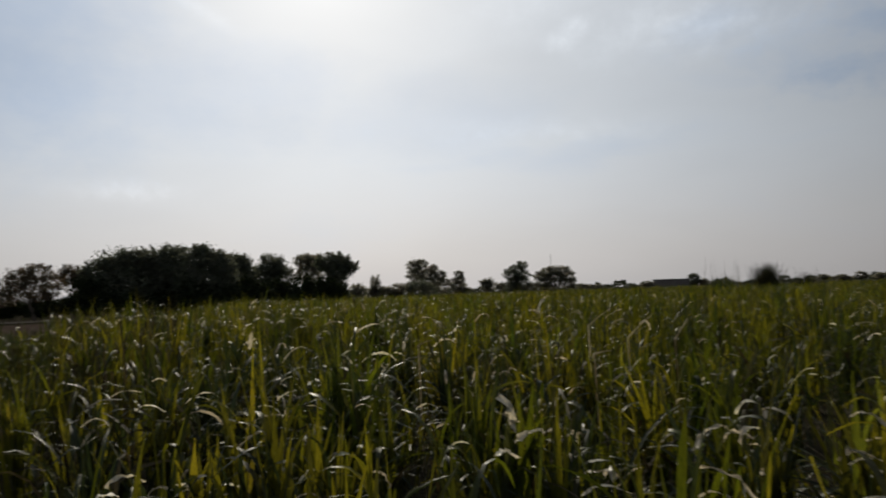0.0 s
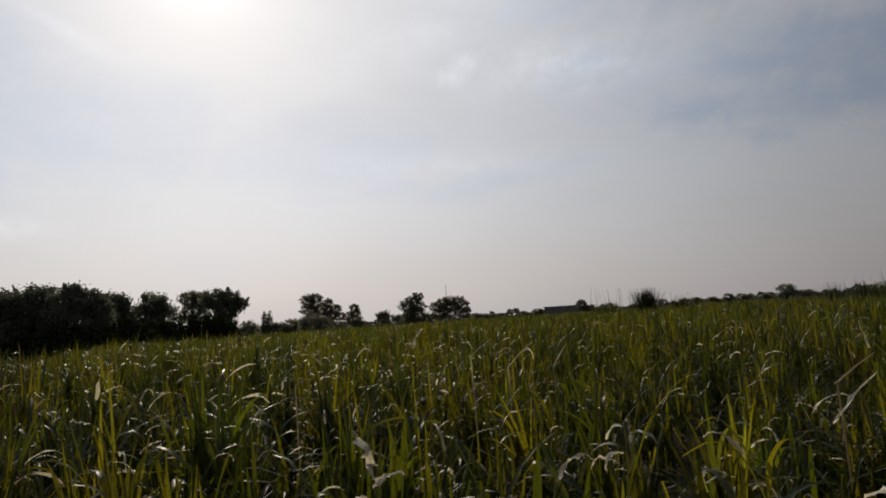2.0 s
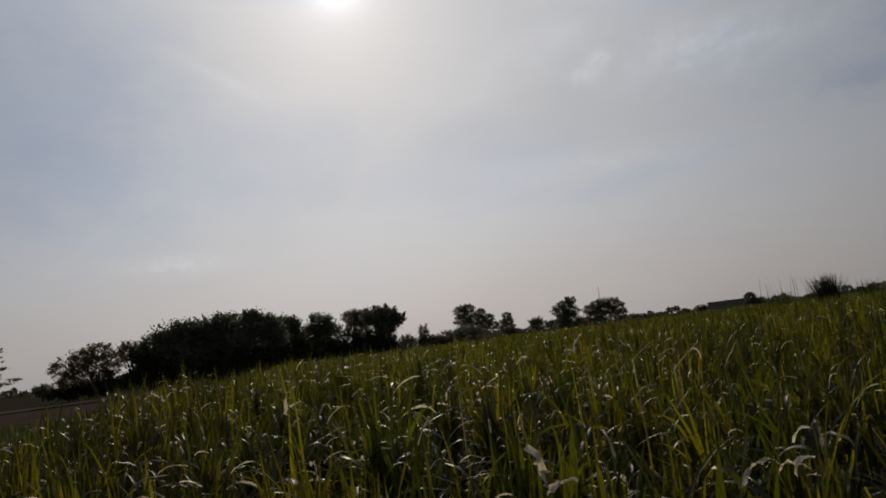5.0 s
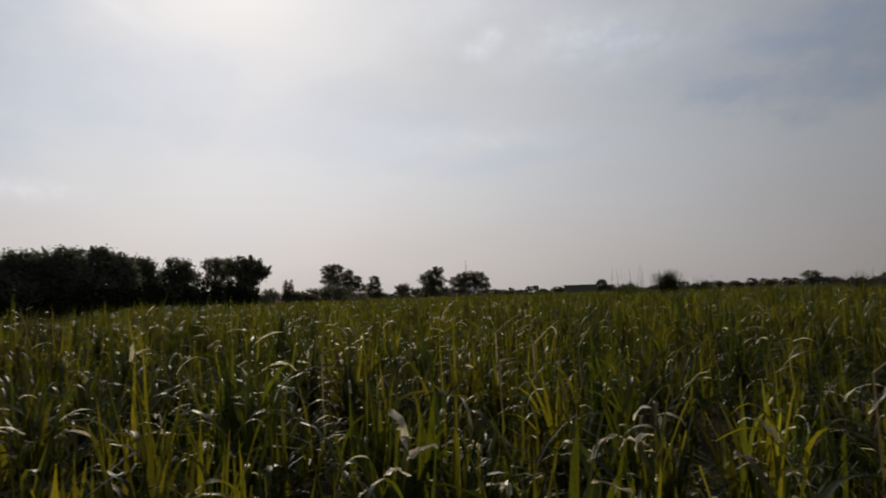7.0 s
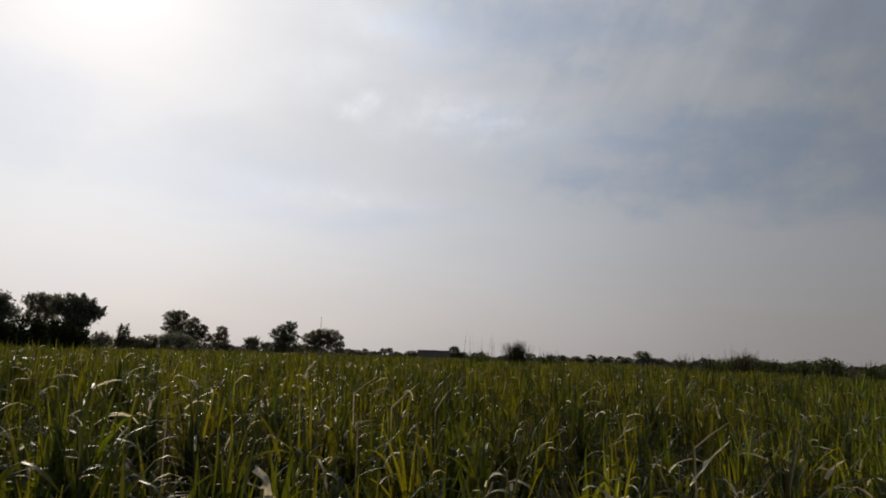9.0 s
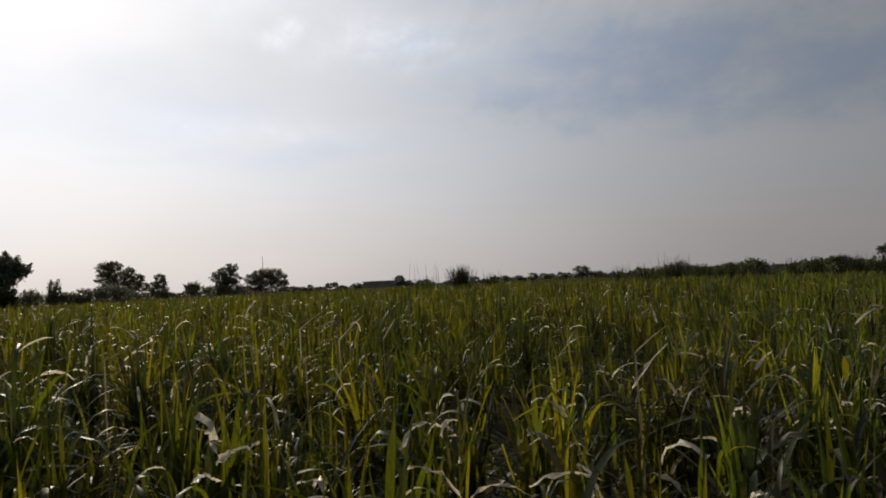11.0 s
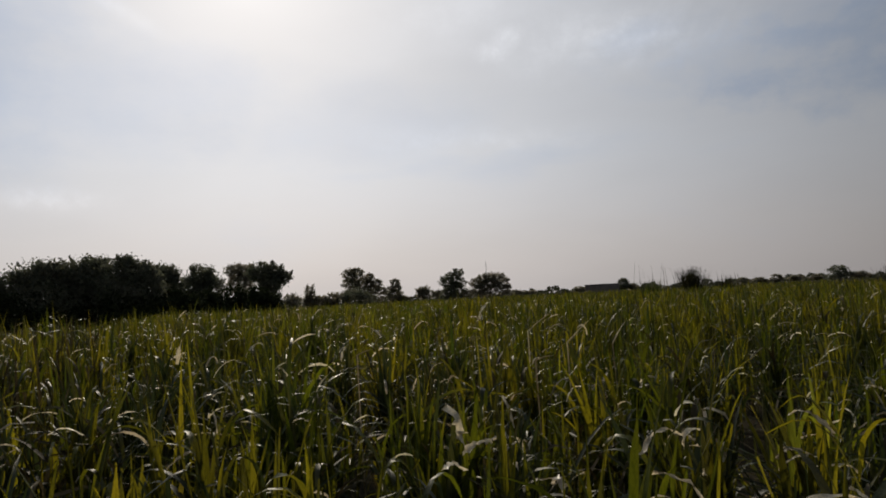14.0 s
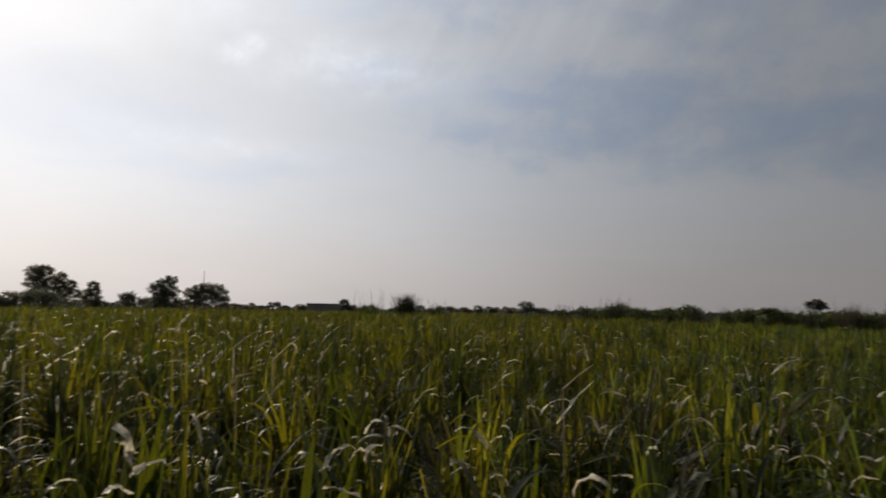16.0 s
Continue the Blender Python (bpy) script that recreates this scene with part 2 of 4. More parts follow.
# dark blue-green blades, and the shade low in the crop put into colour
DARK_SHADED = leaf_material("dark_shaded_crop_leaf", ((0.0, (0.020, 0.027, 0.018)), (0.6, (0.036, 0.046, 0.026)), (1.0, (0.065, 0.060, 0.030))), (1.5, 1.45, 0.6), 0.30, 0.45, 0.15, 60.0)
DRY = leaf_material("dry_leaf", ((0.0, (0.30, 0.255, 0.19)), (0.5, (0.48, 0.43, 0.35)), (1.0, (0.68, 0.63, 0.54))), (1.15, 1.06, 0.92), 0.55, 0.36, 0.45, 60.0)
DEAD = leaf_material("withered_leaf", ((0.0, (0.030, 0.025, 0.015)), (0.6, (0.058, 0.047, 0.028)), (1.0, (0.11, 0.09, 0.055))), (1.1, 1.0, 0.75), 0.22, 0.65, 0.08, 60.0)
# dark tree leaves lifted towards grey, with some haze put into the colour
TREE_DARK = leaf_material("hazed_grove_leaf", ((0.0, (0.075, 0.082, 0.072)), (0.6, (0.100, 0.108, 0.090)), (1.0, (0.130, 0.135, 0.105))), (1.5, 1.45, 1.25), 0.45, 0.7, 0.10, 2.0, 0.0)
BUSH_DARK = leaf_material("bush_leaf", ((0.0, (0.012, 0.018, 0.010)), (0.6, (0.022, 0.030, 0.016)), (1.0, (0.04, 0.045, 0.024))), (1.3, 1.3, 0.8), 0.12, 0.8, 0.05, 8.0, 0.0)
# distant foliage, its base colour paled and greyed to stand for haze
TREE_HAZED = leaf_material("hazed_far_leaf", ((0.0, (0.11, 0.11, 0.095)), (0.6, (0.16, 0.155, 0.13)), (1.0, (0.21, 0.20, 0.17))), (1.8, 1.7, 1.6), 0.64, 0.5, 0.35, 2.0, 0.0)
WOODS = leaf_material("woods_leaf", ((0.0, (0.05, 0.055, 0.04)), (1.0, (0.09, 0.09, 0.07))), (1.2, 1.2, 1.0), 0.15, 0.8, 0.1, 0.3, 0.0)
HEDGE_LEAF = leaf_material("hedge_leaf", ((0.0, (0.032, 0.042, 0.022)), (0.6, (0.055, 0.070, 0.032)), (1.0, (0.10, 0.11, 0.05))), (1.6, 1.6, 0.9), 0.4, 0.6, 0.15, 2.0, 0.0)
TREE_RUST = leaf_material("rusty_leaf", ((0.0, (0.065, 0.062, 0.045)), (0.5, (0.11, 0.09, 0.068)), (1.0, (0.16, 0.115, 0.09))), (1.4, 1.2, 0.8), 0.3, 0.5, 0.35, 2.0, 0.0)
TREE_NEAR = leaf_material("roadside_leaf", ((0.0, (0.018, 0.032, 0.014)), (0.55, (0.03, 0.052, 0.018)), (0.90, (0.055, 0.08, 0.022)), (1.0, (0.25, 0.19, 0.04))), (1.6, 1.6, 0.6), 0.20, 0.55, 0.12, 12.0, 0.0)
SAPLING = leaf_material("sapling_leaf", ((0.0, (0.075, 0.085, 0.05)), (0.6, (0.115, 0.125, 0.07)), (1.0, (0.15, 0.145, 0.09))), (1.5, 1.45, 0.9), 0.5, 0.6, 0.15, 8.0, 0.0)
REED = leaf_material("reed_leaf", ((0.0, (0.018, 0.022, 0.012)), (0.7, (0.032, 0.035, 0.019)), (1.0, (0.08, 0.07, 0.045))), (1.2, 1.1, 0.7), 0.12, 0.6, 0.15, 8.0, 0.0)
PLUME = leaf_material("grass_plume", ((0.0, (0.07, 0.06, 0.045)), (1.0, (0.14, 0.12, 0.09))), (1.1, 1.0, 0.9), 0.2, 0.6, 0.2, 8.0, 0.0)
VERGE = leaf_material("verge_grass", ((0.0, (0.022, 0.034, 0.014)), (0.7, (0.044, 0.058, 0.022)), (1.0, (0.11, 0.09, 0.05))), (1.5, 1.5, 0.6), 0.35, 0.45, 0.4, 8.0, 0.0)
YOUNG = leaf_material("young_crop_leaf", ((0.0, (0.04, 0.075, 0.018)), (0.7, (0.06, 0.105, 0.024)), (1.0, (0.10, 0.135, 0.035))), (1.7, 1.8, 0.6), 0.4, 0.4, 0.3, 8.0, 0.0)
BARK = plain_material("bark", (0.05, 0.04, 0.03), (0.14, 0.115, 0.09), 6.0, 0.9, 0.0, 0.8)
SOIL = earth_material("field_soil", ((0.3, (0.020, 0.018, 0.012)), (0.55, (0.036, 0.032, 0.023)), (0.75, (0.056, 0.047, 0.036))), 0.25)
TILLED = earth_material("tilled_soil", ((0.3, (0.034, 0.026, 0.022)), (0.55, (0.052, 0.040, 0.033)), (0.8, (0.074, 0.057, 0.048))), 0.3, 0.9, 0.9, 0.6)
TRACK = earth_material("track_dust", ((0.3, (0.058, 0.053, 0.050)), (0.6, (0.088, 0.08, 0.077)), (0.8, (0.115, 0.106, 0.102))), 0.6, 0.5)
FALLOW = earth_material("fallow_soil", ((0.3, (0.05, 0.045, 0.038)), (0.6, (0.08, 0.072, 0.062)), (0.8, (0.10, 0.09, 0.08))), 0.4, 0.5)
PLASTER = plain_material("weathered_plaster", (0.10, 0.09, 0.085), (0.16, 0.145, 0.135), 0.8, 0.85)
CONCRETE = plain_material("roof_concrete", (0.12, 0.115, 0.11), (0.18, 0.17, 0.16), 0.9, 0.85)
STEEL = plain_material("galvanised_steel", (0.16, 0.165, 0.17), (0.24, 0.245, 0.25), 3.0, 0.5, 0.6)


# ---- mesh helpers
def mesh_object(name, data, parent=None, label=""):
    ob = new(name, data)
    if parent:
        ob.parent = parent
    if label:
        ob["label"] = label
    return ob


def part(name, bm, mat, parent, label=""):
    data = bpy.data.meshes.new(name)
    bm.to_mesh(data)
    bm.free()
    data.materials.append(mat)
    return mesh_object(name, data, parent, label)


def array_mesh(name, verts, faces, mats, slots=None):
    """A mesh from numpy arrays: verts (n, 3), faces (m, 3 or 4)."""
    k = faces.shape[1]
    data = bpy.data.meshes.new(name)
    data.vertices.add(len(verts))
    data.vertices.foreach_set("co", verts.astype(np.float32).ravel())
    data.loops.add(faces.size)
    data.loops.foreach_set("vertex_index", faces.astype(np.int32).ravel())
    data.polygons.add(len(faces))
    data.polygons.foreach_set("loop_start", np.arange(0, faces.size, k, dtype=np.int32))
    data.polygons.foreach_set("loop_total", np.full(len(faces), k, dtype=np.int32))
    for m in mats:
        data.materials.append(m)
    if slots is not None:
        data.polygons.foreach_set("material_index", slots.astype(np.int32))
    data.update(calc_edges=True)
    data.polygons.foreach_set("use_smooth", np.ones(len(faces), dtype=bool))
    return data


def blades(rng, base, heading, lean, bend, length, width, segs, kink=None, fold=0.35, twist=0.0, slot=None, point=0.55, ribbon=False):
    """Strap leaves. base (n, 3); heading, lean and bend in radians; each is a strip with a folded midrib.
    kink: where along its length (0..1) a leaf breaks over; None bends it evenly."""
    n = len(base)
    s = np.linspace(0, 1, segs + 1)
    if kink is None:
        ang = lean[:, None] + bend[:, None] * s[None] ** 1.6
    else:
        ang = lean[:, None] + bend[:, None] / (1 + np.exp(-(s[None] - kink[:, None]) / 0.05)) + 0.25 * s[None]
    step = (length / segs)[:, None]
    mid = 0.5 * (ang[:, 1:] + ang[:, :-1])
    out = np.concatenate([np.zeros((n, 1)), np.cumsum(np.sin(mid) * step, 1)], 1)
    up = np.concatenate([np.zeros((n, 1)), np.cumsum(np.cos(mid) * step, 1)], 1)
    ch, sh = np.cos(heading)[:, None], np.sin(heading)[:, None]
    centre = np.stack([base[:, 0:1] + out * ch, base[:, 1:2] + out * sh, base[:, 2:3] + up], 2)
    prof = np.minimum(1.0, 0.45 + 2.2 * s) * (np.clip(1 - s ** 1.7, 0, 1) ** 0.95 if ribbon else np.clip(1 - s, 0, 1) ** point)
    half = 0.5 * width[:, None] * prof[None]
    tw = (np.asarray(twist) * np.ones(n))[:, None] * s[None]
    # side and face directions of each ring
    side = np.stack([-sh * np.ones_like(ang), ch * np.ones_like(ang), np.zeros_like(ang)], 2)
    face = np.stack([-np.cos(ang) * ch, -np.cos(ang) * sh, np.sin(ang)], 2)
    c, d = np.cos(tw)[..., None], np.sin(tw)[..., None]
    side, face = side * c + face * d, face * c - side * d
    h = half[..., None]
    left = centre + side * h + face * h * fold
    right = centre - side * h + face * h * fold
    verts = np.stack([left, centre, right], 2).reshape(-1, 3)
    ring = np.arange(segs)[None, :, None] * 3 + np.arange(n)[:, None, None] * 3 * (segs + 1)
    q1 = np.array([0, 1, 4, 3])[None, None]
    q2 = np.array([1, 2, 5, 4])[None, None]
    faces = np.concatenate([ring + q1, ring + q2], 1).reshape(-1, 4)
    slots = np.repeat(np.zeros(n, int) if slot is None else slot, 2 * segs)
    return verts, faces, slots


def join(pieces):
    v, f, s, base = [], [], [], 0
    for a, b, c in pieces:
        v.append(a), f.append(b + base), s.append(c)
        base += len(a)
    return np.concatenate(v), np.concatenate(f), np.concatenate(s)


def leaves(rng, at, size, stretch=1.8, droop=0.3):
    """Small folded leaves, two quads each, at the points given (n, 3)."""
    n = len(at)
    a = rng.normal(size=(n, 3))
    a[:, 2] -= droop
    a /= np.linalg.norm(a, axis=1)[:, None]
    b = np.cross(a, rng.normal(size=(n, 3)))
    b /= np.linalg.norm(b, axis=1)[:, None] + 1e-9
    c = np.cross(a, b)
    L = (size * rng.uniform(0.6, 1.3, n))[:, None]
    W = L / stretch * 0.5
    tail, tip = at - a * L * 0.5, at + a * L * 0.5
    lift = c * W * 0.35
    mid0, mid1 = at - a * L * 0.12, at + a * L * 0.12
    verts = np.stack([tail, mid0 + b * W + lift, tip, mid1 - b * W + lift], 1).reshape(-1, 3)
    i = np.arange(n)[:, None] * 4
    faces = np.concatenate([i + np.array([0, 1, 2]), i + np.array([0, 2, 3])], 1).reshape(-1, 3)
    return verts, faces


def tube(bm, pts, radii, sides=7):
    """A tapered limb through the points."""
    rings = []
    pts = [Vector(p) for p in pts]
    for i, (p, r) in enumerate(zip(pts, radii)):
        way = (pts[min(i + 1, len(pts) - 1)] - pts[max(i - 1, 0)]).normalized()
        x = way.orthogonal().normalized()
        y = way.cross(x)
        rings.append([bm.verts.new(p + (x * math.cos(k * math.tau / sides) + y * math.sin(k * math.tau / sides)) * r) for k in range(sides)])
    for a, b in zip(rings, rings[1:]):
        for k in range(sides):
            bm.faces.new((a[k], a[(k + 1) % sides], b[(k + 1) % sides], b[k]))
    bm.faces.new(rings[-1])
    bm.faces.new(rings[0][::-1])


def place(az, d, z=0.0):
    return Vector((math.sin(radians(az)) * d, math.cos(radians(az)) * d, z))


def height(el, d):
    return EYE_Z + d * math.tan(radians(el))


def crown_points(rng, lobes, count, clump, tight=0.55, loose=0.0):
    """Points for leaves: in clumps on the shell of each lobe, so that the outline is uneven and gaps stay open."""
    vol = np.array([l[3] * l[4] * l[5] for l in lobes]) ** 0.67
    share = (vol / vol.sum() * count).astype(int)
    pts, hubs = [], []
    for (x, y, z, rx, ry, rz), n in zip(lobes, share):
        k = max(4, int(n / clump))
        v = rng.normal(size=(k, 3))
        v /= np.linalg.norm(v, axis=1)[:, None]
        v *= (rng.uniform(0.25, 1.0, k) ** 0.45)[:, None]
        hub = np.array([x, y, z]) + v * np.array([rx, ry, rz]) * rng.uniform(0.78, 1.10, (k, 1))
        hubs.append(hub)
        pick = rng.integers(0, k, n)
        r = np.array([rx, ry, rz]) * tight * rng.uniform(0.5, 1.0, (k, 1))[pick] * 0.55
        pts.append(hub[pick] + rng.normal(size=(n, 3)) * np.maximum(r * 0.6, loose))
    return np.concatenate(pts), np.concatenate(hubs)


def tree(name, label, az, d, lobes, leaf_mat, count=2500, leaf=0.35, trunk=0.18, lean=0.0, group="", category="tree", clump=26, seed=1, low_fork=0.35, tight=0.55, stretch=1.8, limb_count=9, limb=1.0, fill=2.6, fine=0.85, sprigs=30, sprig_reach=0.45, loose=0.0, split=False):
    """A tree at heading az, d metres away. lobes: heading offset, height of the centre and half sizes, all in degrees as seen from the field."""
    rng = np.random.default_rng(seed)
    root = new(name)
    root.matrix_world = Matrix.Translation(place(az, d)) @ pose(0, 0, 0, 0, 0, -az)
    tagged(root, label, category, group)
    k = d * radians(1)
    count, leaf = int(count * fill), leaf * fine
    solid = [(o * k, rng.uniform(-0.3, 0.3) * w * k, height(e, d), w * k, w * k * (0.5 if leaf_mat in (TREE_HAZED, TREE_RUST) else 0.85), h * k) for o, e, w, h in lobes]
    at, hubs = crown_points(rng, solid, count, clump, tight, loose)
    # sprigs that stand out from the outline
    middle = np.array([np.mean([l[i] for l in solid]) for i in range(3)])
    pick = hubs[rng.choice(len(hubs), min(len(hubs), sprigs), replace=False)]
    way = pick - middle + rng.normal(0, 0.25, pick.shape) * k
    way[:, 2] += 0.5 * k
    way /= np.linalg.norm(way, axis=1)[:, None] + 1e-9
    reach = rng.uniform(0.3, 0.85, (len(pick), 1)) * k * sprig_reach
    many = max(6, int(count * 0.16 / max(1, len(pick))))
    s_ = rng.uniform(0.0, 1.0, (len(pick), many, 1))
    spray = pick[:, None] + way[:, None] * reach[:, None] * s_ + rng.normal(0, 0.10, (len(pick), many, 3)) * k * (1.15 - s_) * sprig_reach
    at = np.concatenate([at, spray.reshape(-1, 3)])
    at[:, 2] = np.maximum(at[:, 2], 0.12)
    v, f = leaves(rng, at, leaf, stretch)
    mesh_object("crown", array_mesh("crown", v, f, [leaf_mat]), root)
    bm = bmesh.new()
    top = max(l[2] for l in solid)
    fork = Vector((lean * 0.5, 0, max(0.4, top * low_fork)))
    tube(bm, [(0, 0, -0.1), (lean * 0.12, 0.02, fork.z * 0.35), (lean * 0.3, -0.02, fork.z * 0.7), fork], [trunk * 1.5, trunk * 1.1, trunk, trunk * 0.85])
    stem = None
    if split:
        # limbs that can be told apart are pieces of their own
        stem = part("trunk", bm, BARK, root)
        bm = bmesh.new()
    for x, y, z, rx, ry, rz in solid[::max(1, len(solid) // 10)]:
        mid = fork.lerp(Vector((x, y, z)), 0.55) + Vector((0, 0, 0.06 * top))
        tube(bm, [fork, mid, (x, y, z + rz * 0.25)], [trunk * 0.6 * limb, trunk * 0.4 * limb, trunk * 0.12 * limb], 6)
        if split:
            part("limb", bm, BARK, stem)
            bm = bmesh.new()
    for i in rng.choice(len(hubs), min(len(hubs), limb_count), replace=False):
        near = min(solid, key=lambda l: (Vector(l[:3]) - Vector(hubs[i])).length)
        a = fork.lerp(Vector(near[:3]), 0.6)
        tube(bm, [a, a.lerp(Vector(hubs[i]), 0.5) + Vector((0, 0, 0.02 * top)), hubs[i]], [trunk * 0.28 * limb, trunk * 0.2 * limb, trunk * 0.06 * limb], 5)
        if split:
            part("branch", bm, BARK, stem)
            bm = bmesh.new()
    for a, u, r in zip(pick, way, reach):
        tube(bm, [a, a + u * r * 0.6, a + u * r], [trunk * 0.10 * limb, trunk * 0.07 * limb, trunk * 0.03 * limb], 4)
    if split:
        tagged(part("twigs", bm, BARK, stem), kind="stuff")
    else:
        part("trunk", bm, BARK, root)
    return root


def tuft(name, label, az, d, top_el, spread, mat, count=220, plumes=0, seed=1, group="", width=0.02, base_z=0.0, category="grass", fan=0.0, tall=0.0, drift=0.0):
    """A fountain of coarse grass, with thin flower stalks above it if plumes are wanted. spread: half its width in degrees."""
    rng = np.random.default_rng(seed)
    root = new(name)
    root.matrix_world = Matrix.Translation(place(az, d, base_z)) @ pose(0, 0, 0, 0, 0, -az)
    tagged(root, label, category, group)
    high = height(top_el, d) - base_z
    wide = spread * d * radians(1)
    base = np.stack([rng.normal(0, wide * 0.28, count), rng.normal(0, wide * 0.28, count), np.zeros(count)], 1)
    length = high * rng.uniform(0.65, 1.1, count)
    lean, bend = np.abs(rng.normal(0.16, 0.22, count)), rng.uniform(0.1, 0.9, count) * min(1.0, wide / high * 1.8)
    if fan:
        # a tight foot from which straight stiff leaves spread
        base[:, :2] *= 0.9
        lean, bend = fan * rng.uniform(0.0, 1.0, count) ** 0.7, rng.uniform(0.0, 0.45, count)
        length = high * rng.uniform(0.72, 1.08, count)
    got = blades(rng, base, rng.uniform(0, math.tau, count), lean, bend, length, width * rng.uniform(0.6, 1.3, count), 6)
    mesh_object("foliage", array_mesh("foliage", got[0], got[1], [mat]), root)
    if plumes:
        b = np.stack([np.linspace(-wide, wide, plumes) + rng.normal(0, wide * 0.08, plumes), rng.normal(0, wide * 0.3, plumes), np.zeros(plumes)], 1)
        turn, lean, bend = rng.uniform(0, math.tau, plumes), np.abs(rng.normal(0.0, 0.06, plumes)), rng.uniform(0.0, 0.25, plumes)
        if drift:
            # all blown over to one side
            turn, lean, bend = rng.normal(0, 0.5, plumes), rng.uniform(-0.1, 0.35, plumes), drift * rng.uniform(0.3, 1.2, plumes)
        L = height(tall, d) * rng.uniform(0.82, 1.02, plumes) if tall else high * rng.uniform(0.95, 1.25, plumes)
        thick = np.full(plumes, width * (0.8 if tall else 1.2))
        if plumes > 20:
            got = blades(rng, b, turn, lean, bend, L, thick, 6)
            mesh_object("flower_spray", array_mesh("flower_spray", got[0], got[1], [REED]), root, "thin dry flower stalks")
        else:
            for i in range(plumes):
                got = blades(rng, b[i:i + 1], turn[i:i + 1], lean[i:i + 1], bend[i:i + 1], L[i:i + 1], thick[i:i + 1], 6)
                mesh_object("flower_stalk", array_mesh("flower_stalk", got[0], got[1], [PLUME]), root, "thin dry flower stalk")
    return root


# ---- ground, track and the fields to the side of the crop
def ground_sheet():
    bm = bmesh.new()
    rings = [0, 3, 6, 10, 15, 22, 32, 46, 66, 95, 140, 220, 400, 800, 1600, 3200]
    count = 72
    last = None
    for r in rings:
        ring = []
        for k in range(count if r else 1):
            a = math.tau * k / count
            p = Vector((r * math.cos(a), r * math.sin(a), 0))
            p.z = 0.05 * noise.noise(p * 0.11) if r < 200 else 0.0
            ring.append(bm.verts.new(p))
        if last and len(last) == 1:
            for k in range(count):
                bm.faces.new((last[0], ring[k], ring[(k + 1) % count]))
        elif last:
            for k in range(count):
                bm.faces.new((last[k], ring[k], ring[(k + 1) % count], last[(k + 1) % count]))
        last = ring
    return tagged(part("ground", bm, SOIL, None), "flat farmland soil with sparse dry grass", "ground", kind="structure")


ground_sheet()


def strip(name, label, category, line, half, mat, z, seed, ragged=0.25):
    """A sheet along a line of points, with frayed edges and a gentle crown."""
    rng = random.Random(seed)
    bm = bmesh.new()
    pts = [Vector((x, y, 0)) for x, y in line]
    fine = []
    for a, b in zip(pts, pts[1:]):
        n = max(2, int((b - a).length / 1.5))
        fine += [a.lerp(b, i / n) for i in range(n)]
    fine.append(pts[-1])
    rows_ = []
    for i, p in enumerate(fine):
        way = (fine[min(i + 1, len(fine) - 1)] - fine[max(i - 1, 0)]).normalized()
        side = Vector((-way.y, way.x, 0))
        wob = [half * (1 + ragged * noise.noise(p * 0.35 + Vector((seed, 7 * s, 0)))) for s in (1, 2)]
        rows_.append([bm.verts.new(p + side * wob[0] + Vector((0, 0, z))), bm.verts.new(p + side * wob[0] * 0.5 + Vector((0, 0, z + 0.03 * rng.random()))), bm.verts.new(p + Vector((0, 0, z + 0.05))),
                      bm.verts.new(p - side * wob[1] * 0.5 + Vector((0, 0, z + 0.03 * rng.random()))), bm.verts.new(p - side * wob[1] + Vector((0, 0, z)))])
    for a, b in zip(rows_, rows_[1:]):
        for k in range(4):
            bm.faces.new((a[k], a[k + 1], b[k + 1], b[k]))
    bmesh.ops.recalc_face_normals(bm, faces=bm.faces[:])
    return tagged(part(name, bm, mat, None), label, category, kind="structure")


strip("dirt_track", "pale grey dusty track beside the crop", "track", [(-7.6, 1), (-10.6, 7), (-13.4, 12), (-18, 17), (-26, 20), (-44, 24)], 1.2, TRACK, 0.06, 3)
strip("tilled_field", "bare brown tilled field beyond the track", "field", [tuple(place(a, 47).xy) for a in range(-72, -17, 6)], 14.0, TILLED, 0.07, 4, 0.1)
strip("fallow_strip", "pale fallow strip past the tilled field", "field", [tuple(place(a, 72).xy) for a in range(-72, -17, 6)], 4.0, FALLOW, 0.07, 5, 0.3)


# ---- the crop
def crop_edge(x, y):
    """Metres by which a spot lies inside the field: left edge along the track, far edge towards the hedge."""
    left = (x + 4.5 + 0.36 * y) / 1.063
    right = 22.5 + y * 0.295 - x * 0.955
    return np.minimum(left, right)


def swell(x, y):
    """Slow rise and fall of the crop's height."""
    return 0.05 * np.sin(0.9 * x + 0.4 * y + 1.0) + 0.05 * np.sin(0.35 * x - 0.6 * y) + 0.04 * np.sin(2.3 * x + 1.7 * y)


def scatter(rng, r0, r1, per_m2, a0=-75.0, a1=80.0):
    n = int(math.pi * (r1 * r1 - r0 * r0) * (a1 - a0) / 360 * per_m2)
    r = np.sqrt(rng.uniform(r0 * r0, r1 * r1, n))
    a = np.radians(rng.uniform(a0, a1, n))
    x, y = r * np.sin(a), r * np.cos(a)
    patchy = np.sin(3.1 * x + 1.3 * y) * np.sin(2.3 * y - 1.1 * x + 0.7) + np.sin(6.7 * x - 2.9 * y + 2.0) * np.sin(5.3 * y + 2.1 * x)
    keep = (crop_edge(x, y) > rng.uniform(-0.3, 0.5, n)) & (rng.random(n) < np.clip(0.72 + 0.55 * patchy, 0.06, 1.0))
    x, y = x[keep], y[keep]
    # plants stand in hills of three
    x, y = np.repeat(x, 3), np.repeat(y, 3)
    gap = np.clip(0.05 + 0.004 * np.hypot(x, y), 0, 0.25)
    return x + rng.normal(0, 1, len(x)) * gap, y + rng.normal(0, 1, len(x)) * gap


